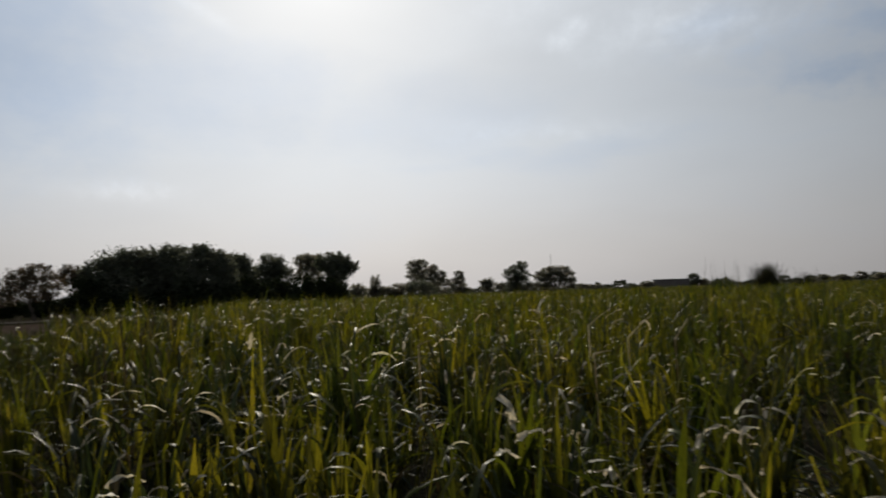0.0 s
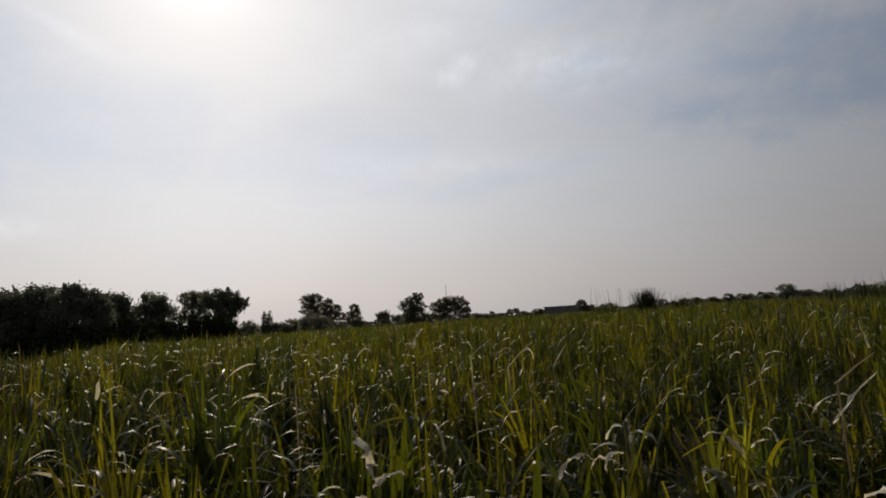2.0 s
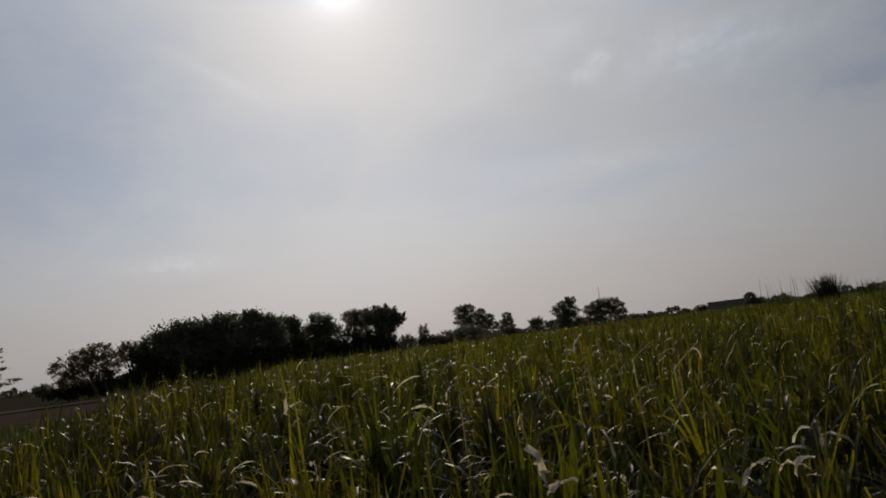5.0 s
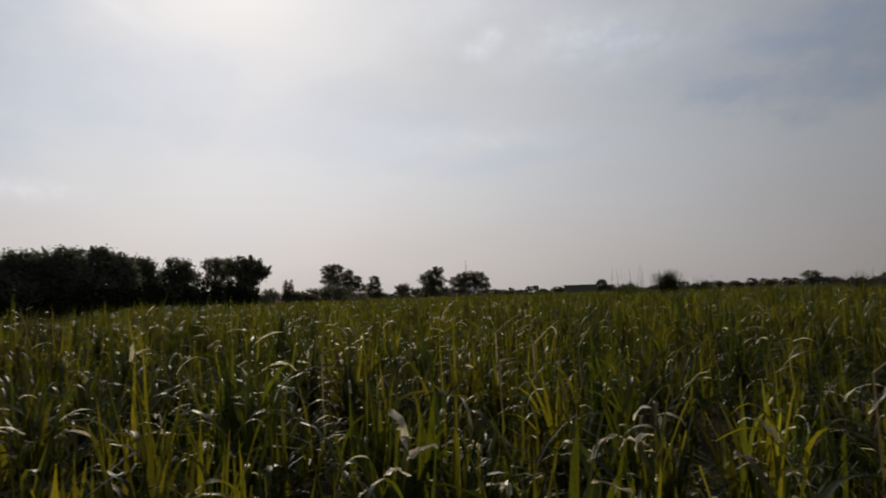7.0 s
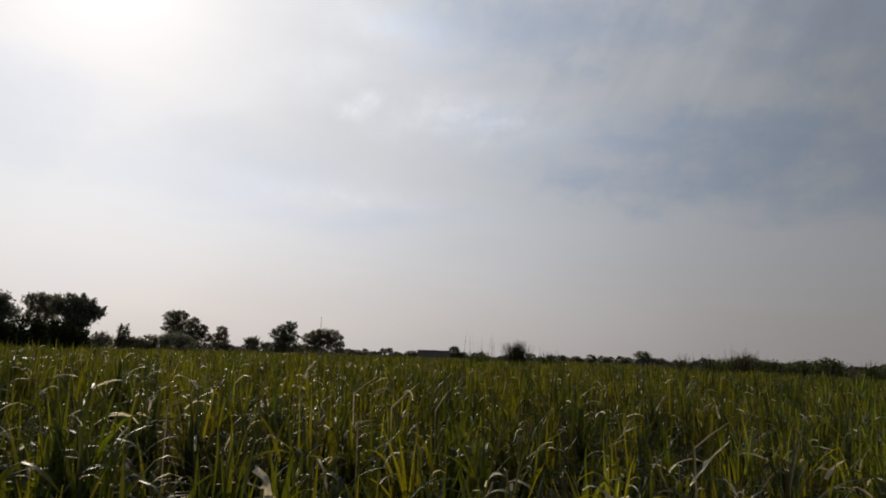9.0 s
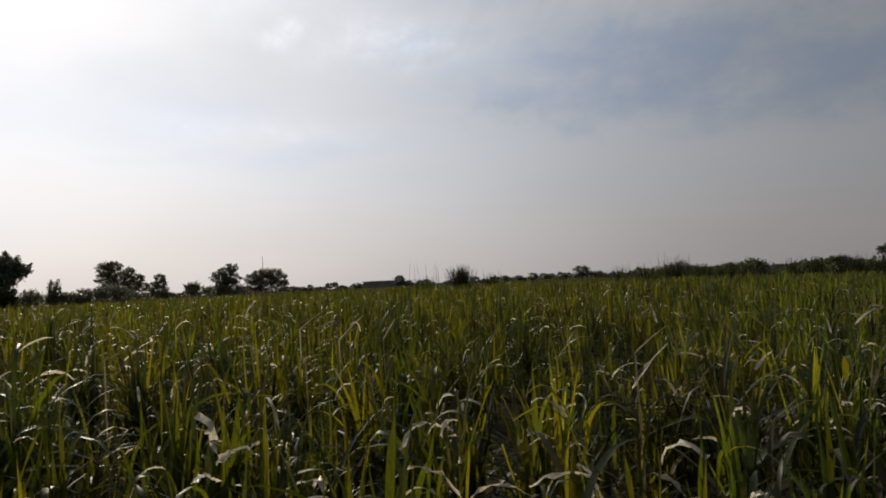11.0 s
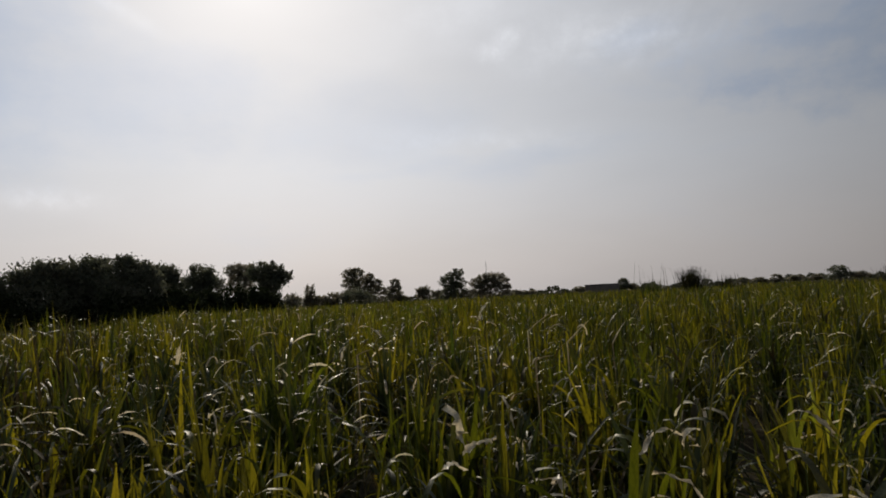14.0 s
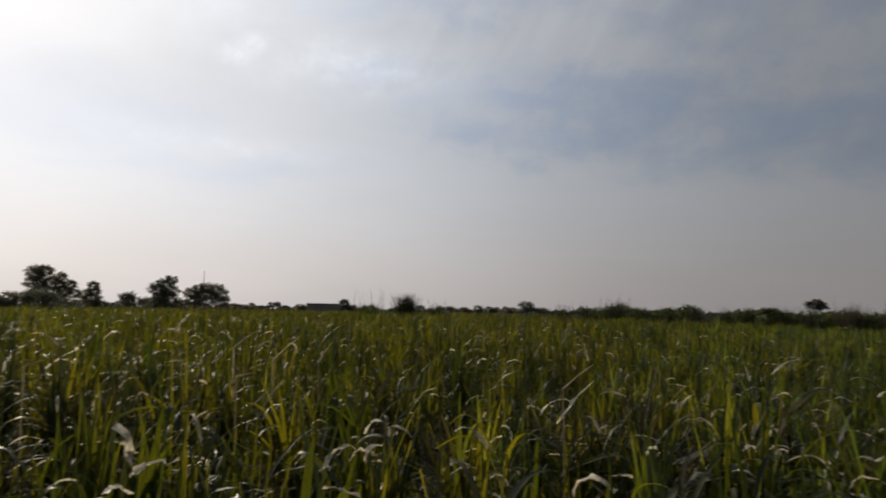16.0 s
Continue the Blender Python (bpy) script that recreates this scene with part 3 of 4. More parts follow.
def crop_tall(rng, x, y):
    """Height of the crop at each spot."""
    far, az = np.hypot(x, y), np.degrees(np.arctan2(x, y))
    tall = 1.13 + swell(x, y) + rng.normal(0, 0.085, len(x)) + 0.015 * np.clip(far - 3, 0, 9)
    # single hills stand higher or lower than their neighbours
    tall += 0.08 * np.sin(11 * x + 4 * y) * np.sin(9 * y - 5 * x + 1.0)
    tall -= 0.20 * np.clip((az - 28) / 20, 0, 1) * np.clip((far - 3) / 6, 0, 1)
    tall -= 0.13 * np.clip((-18 - az) / 14, 0, 1) * np.clip((5.5 - far) / 3, 0, 1) + 0.18 * np.clip((-37 - az) / 9, 0, 1) + 0.22 * np.clip((-45 - az) / 6, 0, 1)
    tall += 0.20 * np.exp(-((x + 4.6) ** 2 / 9 + (y - 10.5) ** 2 / 30))
    tall -= 0.10 * np.clip(crop_gloom(x, y) - 0.3, 0, 0.6)
    tall += np.where(rng.random(len(x)) < 0.10, rng.uniform(0.05, 0.20, len(x)), 0.0)
    return np.clip(tall, 0.62, 1.20 + 0.10 * np.clip(far - 1, 0, 1.5) + 0.035 * np.clip(far, 1, 8))


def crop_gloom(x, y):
    """Share of dark leaves: it comes in patches."""
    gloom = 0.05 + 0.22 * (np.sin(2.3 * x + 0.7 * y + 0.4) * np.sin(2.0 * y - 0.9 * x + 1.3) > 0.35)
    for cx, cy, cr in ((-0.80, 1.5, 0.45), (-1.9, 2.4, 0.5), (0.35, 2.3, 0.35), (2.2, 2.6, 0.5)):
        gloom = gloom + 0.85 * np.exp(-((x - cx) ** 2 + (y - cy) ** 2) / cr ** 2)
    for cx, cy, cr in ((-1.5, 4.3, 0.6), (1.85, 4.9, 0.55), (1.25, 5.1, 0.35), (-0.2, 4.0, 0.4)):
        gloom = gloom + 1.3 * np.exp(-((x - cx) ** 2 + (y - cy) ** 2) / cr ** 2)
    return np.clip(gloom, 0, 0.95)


def crop_fresh(x, y):
    """Share of fresh green plants, which take over towards the hedge."""
    return np.clip((np.degrees(np.arctan2(x, y)) - 34) / 26, 0.05, 0.75)


def crop_band(rng, r0, r1, per_m2, upright, arching, segs, wide=1.0, stems=1, clump=0.03, pale=0, low=0):
    """Plants between two distances. A plant spreads its leaves to two sides: young ones upright, older ones arched or broken over."""
    x, y = scatter(rng, r0, r1, per_m2)
    n = len(x)
    tall, gloom = crop_tall(rng, x, y), crop_gloom(x, y)
    side = rng.uniform(0, math.tau, n)
    spread = rng.uniform(0.5, 1.4, n)
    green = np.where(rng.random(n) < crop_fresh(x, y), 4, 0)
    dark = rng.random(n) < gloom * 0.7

    def spot(reach, z):
        return np.stack([x + rng.normal(0, reach, n), y + rng.normal(0, reach, n), np.maximum(z, 0.03)], 1)

    brown = np.clip((-27 - np.degrees(np.arctan2(x, y))) / 14, 0, 0.28 if r0 > 4 else 0.08)

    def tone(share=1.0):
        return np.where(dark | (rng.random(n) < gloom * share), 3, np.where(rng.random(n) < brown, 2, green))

    out = []
    # stems take slot 3, whose dark colour stands for shade
    for k in range(stems):
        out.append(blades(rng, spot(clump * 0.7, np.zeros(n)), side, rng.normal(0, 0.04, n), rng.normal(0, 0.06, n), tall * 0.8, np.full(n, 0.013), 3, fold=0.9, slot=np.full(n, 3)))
    for k in range(upright):
        L = tall * rng.uniform(0.34, 0.60, n)
        lean = np.abs(rng.normal(0.02 + 0.022 * k, 0.07, n)) * spread
        bend = rng.uniform(0.0, 0.45, n) * spread
        top = tall * (rng.uniform(0.74, 1.0, n) if k else rng.uniform(0.97, 1.05, n))
        out.append(blades(rng, spot(clump, top - L * np.cos(lean + 0.4 * bend)), side + math.pi * (k % 2) + rng.normal(0, 0.6, n), lean, bend, L, wide * rng.uniform(0.014, 0.036, n), segs, fold=rng.uniform(0.2, 0.6), twist=rng.normal(0, 0.7, n), slot=tone(0.5), ribbon=True))
    for k in range(arching):
        L = rng.uniform(0.22, 0.52, n)
        head = side + math.pi * (k % 2) + rng.normal(0, 0.8, n)
        apex = tall * rng.uniform(0.66, 0.97, n)
        old = rng.choice([-1, -1, -1, -1, -1, -1, -1, 2, 3], n)
        slots = np.where(old < 0, tone(0.6), old)
        if k % 2:
            got = blades(rng, spot(clump * 1.3, apex - L * 0.52), head, rng.uniform(0.1, 0.5, n), rng.uniform(1.4, 2.5, n), L, wide * rng.uniform(0.013, 0.032, n), segs + 2, kink=rng.uniform(0.35, 0.7, n), fold=0.22, twist=rng.normal(0, 0.5, n), slot=slots, ribbon=True)
        else:
            got = blades(rng, spot(clump * 1.3, apex - L * 0.56), head, rng.uniform(0.15, 0.6, n), rng.uniform(1.3, 2.5, n), L, wide * rng.uniform(0.012, 0.030, n), segs + 1, fold=0.25, twist=rng.normal(0, 0.5, n), slot=slots, ribbon=True)
        out.append(got)
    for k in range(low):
        # leaves further down, which shade the foot; most carry the dark shade colour
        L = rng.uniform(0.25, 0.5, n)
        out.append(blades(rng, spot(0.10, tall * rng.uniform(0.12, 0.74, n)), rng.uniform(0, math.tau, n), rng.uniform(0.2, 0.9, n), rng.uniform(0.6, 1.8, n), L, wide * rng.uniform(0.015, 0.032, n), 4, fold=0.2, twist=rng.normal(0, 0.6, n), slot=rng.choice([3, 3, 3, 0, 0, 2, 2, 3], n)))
    for k in range(pale):
        # withered leaves broken over on top of the green ones
        use = rng.random(n) < np.where(x > 0.25 * y, 1.5, 1.0) * (0.34 if r0 < 5 else 0.14 if r0 < 9 else 0.12)
        m = int(use.sum())
        foot = np.stack([x[use] + rng.normal(0, 0.07, m), y[use] + rng.normal(0, 0.07, m), tall[use] * rng.uniform(0.62, 0.95, m)], 1)
        got = blades(rng, foot, rng.uniform(0, math.tau, m), rng.uniform(0.4, 1.4, m), rng.uniform(0.6, 2.0, m), rng.uniform(0.07, 0.24, m), rng.uniform(0.009, 0.024, m), 5, fold=0.45, twist=rng.normal(0, 1.2, m), slot=np.ones(m, int), point=0.7)
        out.append((got[0] + rng.normal(0, 0.0022, got[0].shape), got[1], got[2]))
    return out


NEAR = 2.7


def crop_field():
    rng = np.random.default_rng(11)
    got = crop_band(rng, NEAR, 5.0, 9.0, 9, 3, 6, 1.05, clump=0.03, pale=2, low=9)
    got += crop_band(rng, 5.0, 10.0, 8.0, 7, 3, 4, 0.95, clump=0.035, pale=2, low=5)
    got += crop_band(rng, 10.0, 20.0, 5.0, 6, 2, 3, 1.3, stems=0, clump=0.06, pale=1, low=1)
    got += crop_band(rng, 20.0, 45.0, 2.4, 5, 1, 2, 2.3, stems=0, clump=0.12)
    got += crop_band(rng, 45.0, 130.0, 0.22, 3, 1, 2, 5.0, stems=0, clump=0.3)
    v, f, s = join(got)
    ob = mesh_object("crop", array_mesh("crop", v, f, [CROP, DRY, DEAD, DARK_SHADED, CROP_GREEN], s))
    return tagged(ob, "dense waist-high green fodder crop with long strap leaves", "crop", kind="stuff")


crop_field()


def crop_plant(rng, at, top, upright, wide, hanging, dry, fresh=CROP, gloom=0.0, pale=()):
    """One plant close to the camera's spot: stem, upright leaves, leaves that arch or break over and pale dead ones."""
    root = new("crop_plant")
    root.location = at
    tagged(root, "leafy crop plant with upright and drooping strap leaves", "plant", "crop plants standing nearest")
    one = np.array([1.0])
    side, spread = rng.uniform(0, math.tau), rng.uniform(0.6, 1.5)

    def leaf(name, z, lean, bend, L, w, mat, kink=None, label="", turn=None, off=0.03):
        base = np.array([[rng.normal(0, off), rng.normal(0, off), max(z, 0.02)]])
        turn = rng.uniform(0, math.tau) if turn is None else turn
        got = blades(rng, base, one * turn, one * lean, one * bend, one * L, one * w, 9, kink=None if kink is None else one * kink, fold=0.3, twist=rng.normal(0, 0.5), ribbon=True)
        shape = got[0]
        # withered leaves are crumpled, green ones a little wavy
        shape = shape + rng.normal(0, (0.16 if mat is DRY else 0.05) * w, shape.shape)
        mesh_object(name, array_mesh(name, shape, got[1], [mat]), root, label)

    for z, turn, lean, bend, L, w in pale:
        leaf("dead_leaf", z, lean, bend, L, w, DRY, label="pale withered leaf hanging over", turn=turn, off=0.0)
    leaf("stem", -0.02, 0.02, 0.04, top * 0.86, 0.016, DARK_SHADED, off=0.0)
    for k in range(upright):
        L, lean, bend = top * rng.uniform(0.36, 0.62), abs(rng.normal(0.02 + 0.025 * k, 0.07)) * spread, rng.uniform(0.0, 0.45) * spread
        high = top * (rng.uniform(0.76, 1.0) if k else 1.0)
        leaf("leaf", high - L * math.cos(lean + 0.4 * bend), lean, bend, L, wide * rng.uniform(0.7, 1.2), DARK_SHADED if rng.random() < gloom else fresh, turn=side + math.pi * (k % 2) + rng.normal(0, 0.6))
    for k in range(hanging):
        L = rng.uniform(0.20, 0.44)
        leaf("leaf", top * rng.uniform(0.64, 0.94) - L * 0.54, rng.uniform(0.15, 0.6), rng.uniform(1.3, 2.4), L, wide * rng.uniform(0.55, 0.95), DARK_SHADED if rng.random() < 0.2 + gloom else fresh, kink=rng.uniform(0.35, 0.7) if k % 2 else None, turn=side + math.pi * (k % 2) + rng.normal(0, 0.8))
    # low leaves: two brown and withered, the rest coloured dark for shade
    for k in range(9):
        leaf("withered_leaf", top * rng.uniform(0.12, 0.66), rng.uniform(0.2, 0.9), rng.uniform(0.6, 1.8), rng.uniform(0.25, 0.5), rng.uniform(0.018, 0.034), DEAD if k < 2 else DARK_SHADED, label="brown withered leaf low on the stem" if k < 2 else "")
    for k in range(dry):
        L = rng.uniform(0.05, 0.20)
        leaf("dead_leaf", top * rng.uniform(0.72, 0.94) - 0.03, rng.uniform(0.5, 1.2), rng.uniform(0.8, 2.2), L, rng.uniform(0.012, 0.024), DRY, label="pale withered leaf hanging over")


def crop_plants():
    rng = np.random.default_rng(5)
    for az, d, top, n, w in ((-14.6, 1.5, 1.25, 5, 0.036), (-7.0, 1.4, 1.22, 5, 0.042), (10.8, 1.5, 1.30, 8, 0.038), (-22.0, 2.2, 1.36, 8, 0.034), (14.5, 1.8, 1.30, 5, 0.034),
                             (28.0, 2.0, 1.28, 5, 0.030), (-31.0, 2.4, 1.30, 6, 0.030), (46.0, 1.9, 1.20, 5, 0.030), (0.5, 2.6, 1.34, 5, 0.026), (-46.0, 2.0, 1.26, 6, 0.032)):
        crop_plant(rng, place(az, d), top, n, w, 4, 1)
    # plants with a pale leaf that stands out: height, way, lean, bend, length, width
    crop_plant(rng, place(1.0, 3.03), 1.40, 3, 0.022, 3, 0, pale=((1.395, 0.4, 0.35, 0.6, 0.085, 0.022), (1.385, 2.8, 0.9, 0.9, 0.05, 0.020), (1.34, 3.3, 1.1, 0.6, 0.06, 0.018)))
    crop_plant(rng, place(-2.0, 1.58), 1.17, 2, 0.024, 3, 0, pale=((1.16, 2.4, 0.3, 0.8, 0.095, 0.046), (1.13, 0.6, 1.1, 0.9, 0.09, 0.022), (1.09, 4.0, 0.8, 1.4, 0.08, 0.022)))
    crop_plant(rng, place(33.2, 2.9), 1.14, 2, 0.024, 3, 0, pale=((1.02, 0.1, 0.75, 0.3, 0.27, 0.020),))
    # plants with several pale leaves bent over
    for az, d, top in ((37.6, 1.72, 1.20), (25.5, 1.55, 1.18), (-35.4, 1.7, 1.22), (17.5, 1.5, 1.16), (41.0, 1.6, 1.14)):
        crop_plant(rng, place(az, d), top, 3, 0.034, 5, 3)
    x, y = scatter(rng, 1.2, NEAR, 8.5, -60, 64)
    tall, gloom, fresh = crop_tall(rng, x, y), crop_gloom(x, y), crop_fresh(x, y)
    for a, b, top, dark, share in zip(x, y, tall, gloom, fresh):
        top = min(top, 1.22)
        if abs(a + 0.05) < 0.13 and b < 1.62:
            # a low plant lets the one with the pale leaf be seen
            top = min(top, 0.95)
        crop_plant(rng, Vector((a, b, 0)), top, int(rng.integers(5, 9)), rng.uniform(0.028, 0.046), 3, int(rng.integers(0, 3)) if math.hypot(a, b) > 1.5 else 0, CROP_GREEN if rng.random() < share else CROP, 0.7 * dark)


crop_plants()


def broken_stalk(az, el, az_tip, el_tip, d):
    """A dead stalk, upright to where it broke over, its upper piece slanting above the leaves."""
    root = new("broken_stalk")
    root.location = place(az, d)
    tagged(root, "pale dry broken-over stalk among the crop", "stalk", "broken stalks")
    knee = Vector((0, 0, height(el, d)))
    tip = place(az_tip, d * 1.01, height(el_tip, d)) - place(az, d)
    bm = bmesh.new()
    tube(bm, [(0.02, 0.03, -0.03), (0.01, 0.0, knee.z * 0.5), knee], [0.005, 0.0045, 0.004], 6)
    part("stem", bm, DRY, root)
    bm = bmesh.new()
    tube(bm, [knee, knee.lerp(tip, 0.5) + Vector((0, 0, 0.006)), tip], [0.004, 0.0034, 0.0015], 6)
    part("broken_top", bm, DRY, root)


for stalk in ((8.6, -4.4, 10.8, -2.4, 4.0), (5.4, -3.3, 7.3, -1.9, 4.4), (5.7, -5.8, 7.2, -5.5, 3.4), (12.4, -4.6, 13.5, -2.9, 4.2), (33.6, -6.5, 36.2, -4.4, 3.2), (-9.5, -4.6, -8.2, -4.2, 3.9)):
    broken_stalk(*stalk)


def young_crop():
    """The bright young crop past the field's right-hand edge."""
    rng = np.random.default_rng(19)
    n = 42000
    a, r = np.radians(rng.uniform(34, 82, n)), np.sqrt(rng.uniform(13.0 ** 2, 62.0 ** 2, n))
    x, y = r * np.sin(a), r * np.cos(a)
    keep = crop_edge(x, y) < rng.uniform(-0.2, 0.6, n)
    x, y = x[keep], y[keep]
    n = len(x)
    base = np.stack([x, y, np.zeros(n)], 1)
    got = blades(rng, base, rng.uniform(0, math.tau, n), np.abs(rng.normal(0, 0.15, n)), rng.uniform(0.1, 1.0, n), rng.uniform(0.6, 0.95, n), rng.uniform(0.03, 0.06, n), 3)
    ob = mesh_object("young_crop", array_mesh("young_crop", got[0], got[1], [YOUNG]))
    tagged(ob, "fresh green knee-high young crop before the hedge", "crop", kind="stuff")


young_crop()

TRACK_LINE = ((-7.6, 1), (-10.6, 7), (-13.4, 12), (-18, 17), (-26, 20), (-44, 24))


def verge():
    """Rough grass on both sides of the track and along the tilled field."""
    rng = np.random.default_rng(23)
    n = 60000
    a, r = np.radians(rng.uniform(-85, -30, n)), np.sqrt(rng.uniform(3.0 ** 2, 34.0 ** 2, n))
    x, y = r * np.sin(a), r * np.cos(a)
    gap = np.full(n, 99.0)
    for (x0, y0), (x1, y1) in zip(TRACK_LINE, TRACK_LINE[1:]):
        t = np.clip(((x - x0) * (x1 - x0) + (y - y0) * (y1 - y0)) / ((x1 - x0) ** 2 + (y1 - y0) ** 2), 0, 1)
        gap = np.minimum(gap, np.hypot(x - x0 - t * (x1 - x0), y - y0 - t * (y1 - y0)))
    keep = (crop_edge(x, y) < 0.3) & (gap > 1.1 + rng.uniform(-0.3, 0.3, n))
    x, y, gap = x[keep], y[keep], gap[keep]
    n = len(x)
    base = np.stack([x, y, np.zeros(n)], 1)
    L = rng.uniform(0.2, 0.7, n) * (0.7 + 0.3 * np.sin(1.7 * x) * np.sin(1.3 * y))
    got = blades(rng, base, rng.uniform(0, math.tau, n), np.abs(rng.normal(0.1, 0.2, n)), rng.uniform(0.1, 1.2, n), L, rng.uniform(0.008, 0.02, n), 3)
    ob = mesh_object("verge_grass", array_mesh("verge_grass", got[0], got[1], [VERGE]))
    tagged(ob, "rough dark grass along the dusty track", "grass", kind="stuff")


verge()

# ---- trees and bushes round the fields
GROVE = "trees of the dark grove"
tree("airy_tree", "loose airy tree with rust-tinged leaves by the grove", -38.6, 80, [(-2.2, 1.4, 1.0, 0.8), (-0.9, 2.0, 1.1, 0.9), (0.2, 2.5, 1.0, 0.8), (0.9, 1.5, 1.0, 0.9), (-1.9, 0.5, 0.9, 0.6), (0.3, 0.7, 0.9, 0.5), (-0.6, 1.3, 1.1, 0.7)], TREE_RUST, 3200, 0.26, 0.16, -1.0, seed=21, clump=18, group=GROVE)
tree("small_tree", "small thin-crowned tree beside the grove", -36.0, 84, [(-0.3, 2.2, 0.9, 0.8), (0.5, 1.6, 0.9, 1.0)], TREE_RUST, 1500, 0.32, 0.16, seed=22, group=GROVE)
tree("grove_tree", "broad dark leafy tree of the grove", -32.8, 74, [(-1.6, 2.2, 1.3, 1.3), (-0.3, 2.95, 1.4, 1.2), (0.8, 3.15, 1.3, 1.1), (0.3, 1.2, 2.2, 1.5), (-1.6, 0.7, 1.4, 1.2), (-2.5, 2.6, 0.7, 0.5), (-1.2, 3.05, 0.6, 0.45), (0.3, 3.70, 0.6, 0.4)], TREE_DARK, 5600, 0.34, 0.3, seed=23, group=GROVE, tight=0.7, sprigs=90, sprig_reach=0.75)
tree("grove_tree", "broad dark leafy tree of the grove", -29.6, 75, [(-0.9, 3.25, 1.3, 1.1), (0.5, 3.45, 1.3, 1.0), (0.0, 1.6, 2.4, 1.9), (-0.2, 2.6, 1.8, 1.2), (-1.3, 3.80, 0.6, 0.4), (0.8, 3.95, 0.6, 0.4)], TREE_DARK, 5600, 0.34, 0.3, seed=24, group=GROVE, tight=0.7, sprigs=90, sprig_reach=0.75)
tree("grove_tree", "broad dark leafy tree of the grove", -26.6, 73, [(-0.6, 3.45, 1.3, 1.0), (0.9, 3.05, 1.2, 1.0), (0.0, 1.6, 2.4, 1.9), (1.6, 2.3, 1.0, 1.0), (-0.2, 4.00, 0.6, 0.4), (1.3, 3.50, 0.6, 0.4)], TREE_DARK, 5600, 0.34, 0.3, seed=25, group=GROVE, tight=0.7, sprigs=90, sprig_reach=0.75)
tree("grove_tree", "dark leafy tree at the end of the grove", -23.9, 78, [(0.0, 2.9, 0.9, 0.9), (0.2, 1.5, 1.1, 1.5)], TREE_DARK, 2600, 0.34, 0.25, seed=26, group=GROVE, tight=0.6)
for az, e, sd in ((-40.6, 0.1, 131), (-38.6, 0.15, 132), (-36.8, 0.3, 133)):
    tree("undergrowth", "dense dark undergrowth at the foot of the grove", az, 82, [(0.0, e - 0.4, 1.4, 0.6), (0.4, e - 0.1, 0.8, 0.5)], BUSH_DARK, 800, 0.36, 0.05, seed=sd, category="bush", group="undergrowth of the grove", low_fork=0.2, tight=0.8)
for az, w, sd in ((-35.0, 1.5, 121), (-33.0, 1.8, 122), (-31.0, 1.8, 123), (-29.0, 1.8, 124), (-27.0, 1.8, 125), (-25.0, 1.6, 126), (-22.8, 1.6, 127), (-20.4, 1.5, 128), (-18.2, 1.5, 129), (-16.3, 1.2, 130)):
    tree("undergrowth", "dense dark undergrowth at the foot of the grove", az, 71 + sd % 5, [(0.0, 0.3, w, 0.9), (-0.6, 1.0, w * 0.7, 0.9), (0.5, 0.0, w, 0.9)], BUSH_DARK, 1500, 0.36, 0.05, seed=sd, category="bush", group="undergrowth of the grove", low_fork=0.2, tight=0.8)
tree("round_tree", "dense rounded dark tree next to the grove", -21.3, 80, [(0.0, 2.8, 1.1, 1.0), (-0.7, 1.9, 1.1, 1.0), (0.8, 1.8, 1.1, 1.0), (0.0, 0.6, 1.5, 1.0)], TREE_DARK, 3600, 0.34, 0.25, seed=27, tight=0.65)
tree("airy_tree", "half-bare tree with a thin grey crown", -18.2, 88, [(-0.4, 3.2, 0.9, 0.6), (0.5, 2.9, 1, 0.8), (0, 1.9, 1.2, 1)], TREE_HAZED, 2000, 0.3, 0.22, seed=28, clump=16)
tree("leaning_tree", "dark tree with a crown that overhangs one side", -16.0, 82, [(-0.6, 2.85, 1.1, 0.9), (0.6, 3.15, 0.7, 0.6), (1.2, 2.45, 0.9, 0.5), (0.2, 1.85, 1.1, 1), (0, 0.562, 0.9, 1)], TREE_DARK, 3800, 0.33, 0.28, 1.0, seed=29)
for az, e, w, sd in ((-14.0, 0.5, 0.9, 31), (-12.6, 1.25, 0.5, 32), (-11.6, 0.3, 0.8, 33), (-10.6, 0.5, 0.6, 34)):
    tree("scrub_bush", "low scrubby bush on the field's far edge", az, 95, [(0.0, e * 0.6, w, e * 0.8 + 0.3), (-0.3 * w, e * 0.2, w, 0.5)], TREE_HAZED, 900, 0.3, 0.05, seed=sd, category="bush", group="scrub along the far edge", low_fork=0.2)
tree("domed_tree", "domed tree with stepped tiers of foliage", -8.2, 120, [(-0.9, 2.32, 0.75, 0.62), (-0.3, 2.5, 0.7, 0.48), (-0.8, 1.55, 0.8, 0.6), (0.2, 1.6, 0.8, 0.6), (0.75, 2.05, 0.55, 0.48), (1.35, 1.52, 0.65, 0.42), (0.9, 1.013, 0.8, 0.5), (1.8, 0.887, 0.55, 0.4), (0.6, 0.38, 0.8, 0.4), (1.5, 0.19, 0.5, 0.35), (-0.6, 0.633, 1, 0.5)], TREE_HAZED, 9500, 0.26, 0.3, seed=35, tight=0.36, clump=20, fine=0.76, fill=3.2, limb=0.5, sprigs=12, sprig_reach=0.3)
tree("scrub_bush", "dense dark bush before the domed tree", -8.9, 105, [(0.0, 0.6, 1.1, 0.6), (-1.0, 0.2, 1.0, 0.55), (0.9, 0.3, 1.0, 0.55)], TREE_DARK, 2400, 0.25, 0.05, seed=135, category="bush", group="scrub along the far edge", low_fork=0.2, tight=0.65)
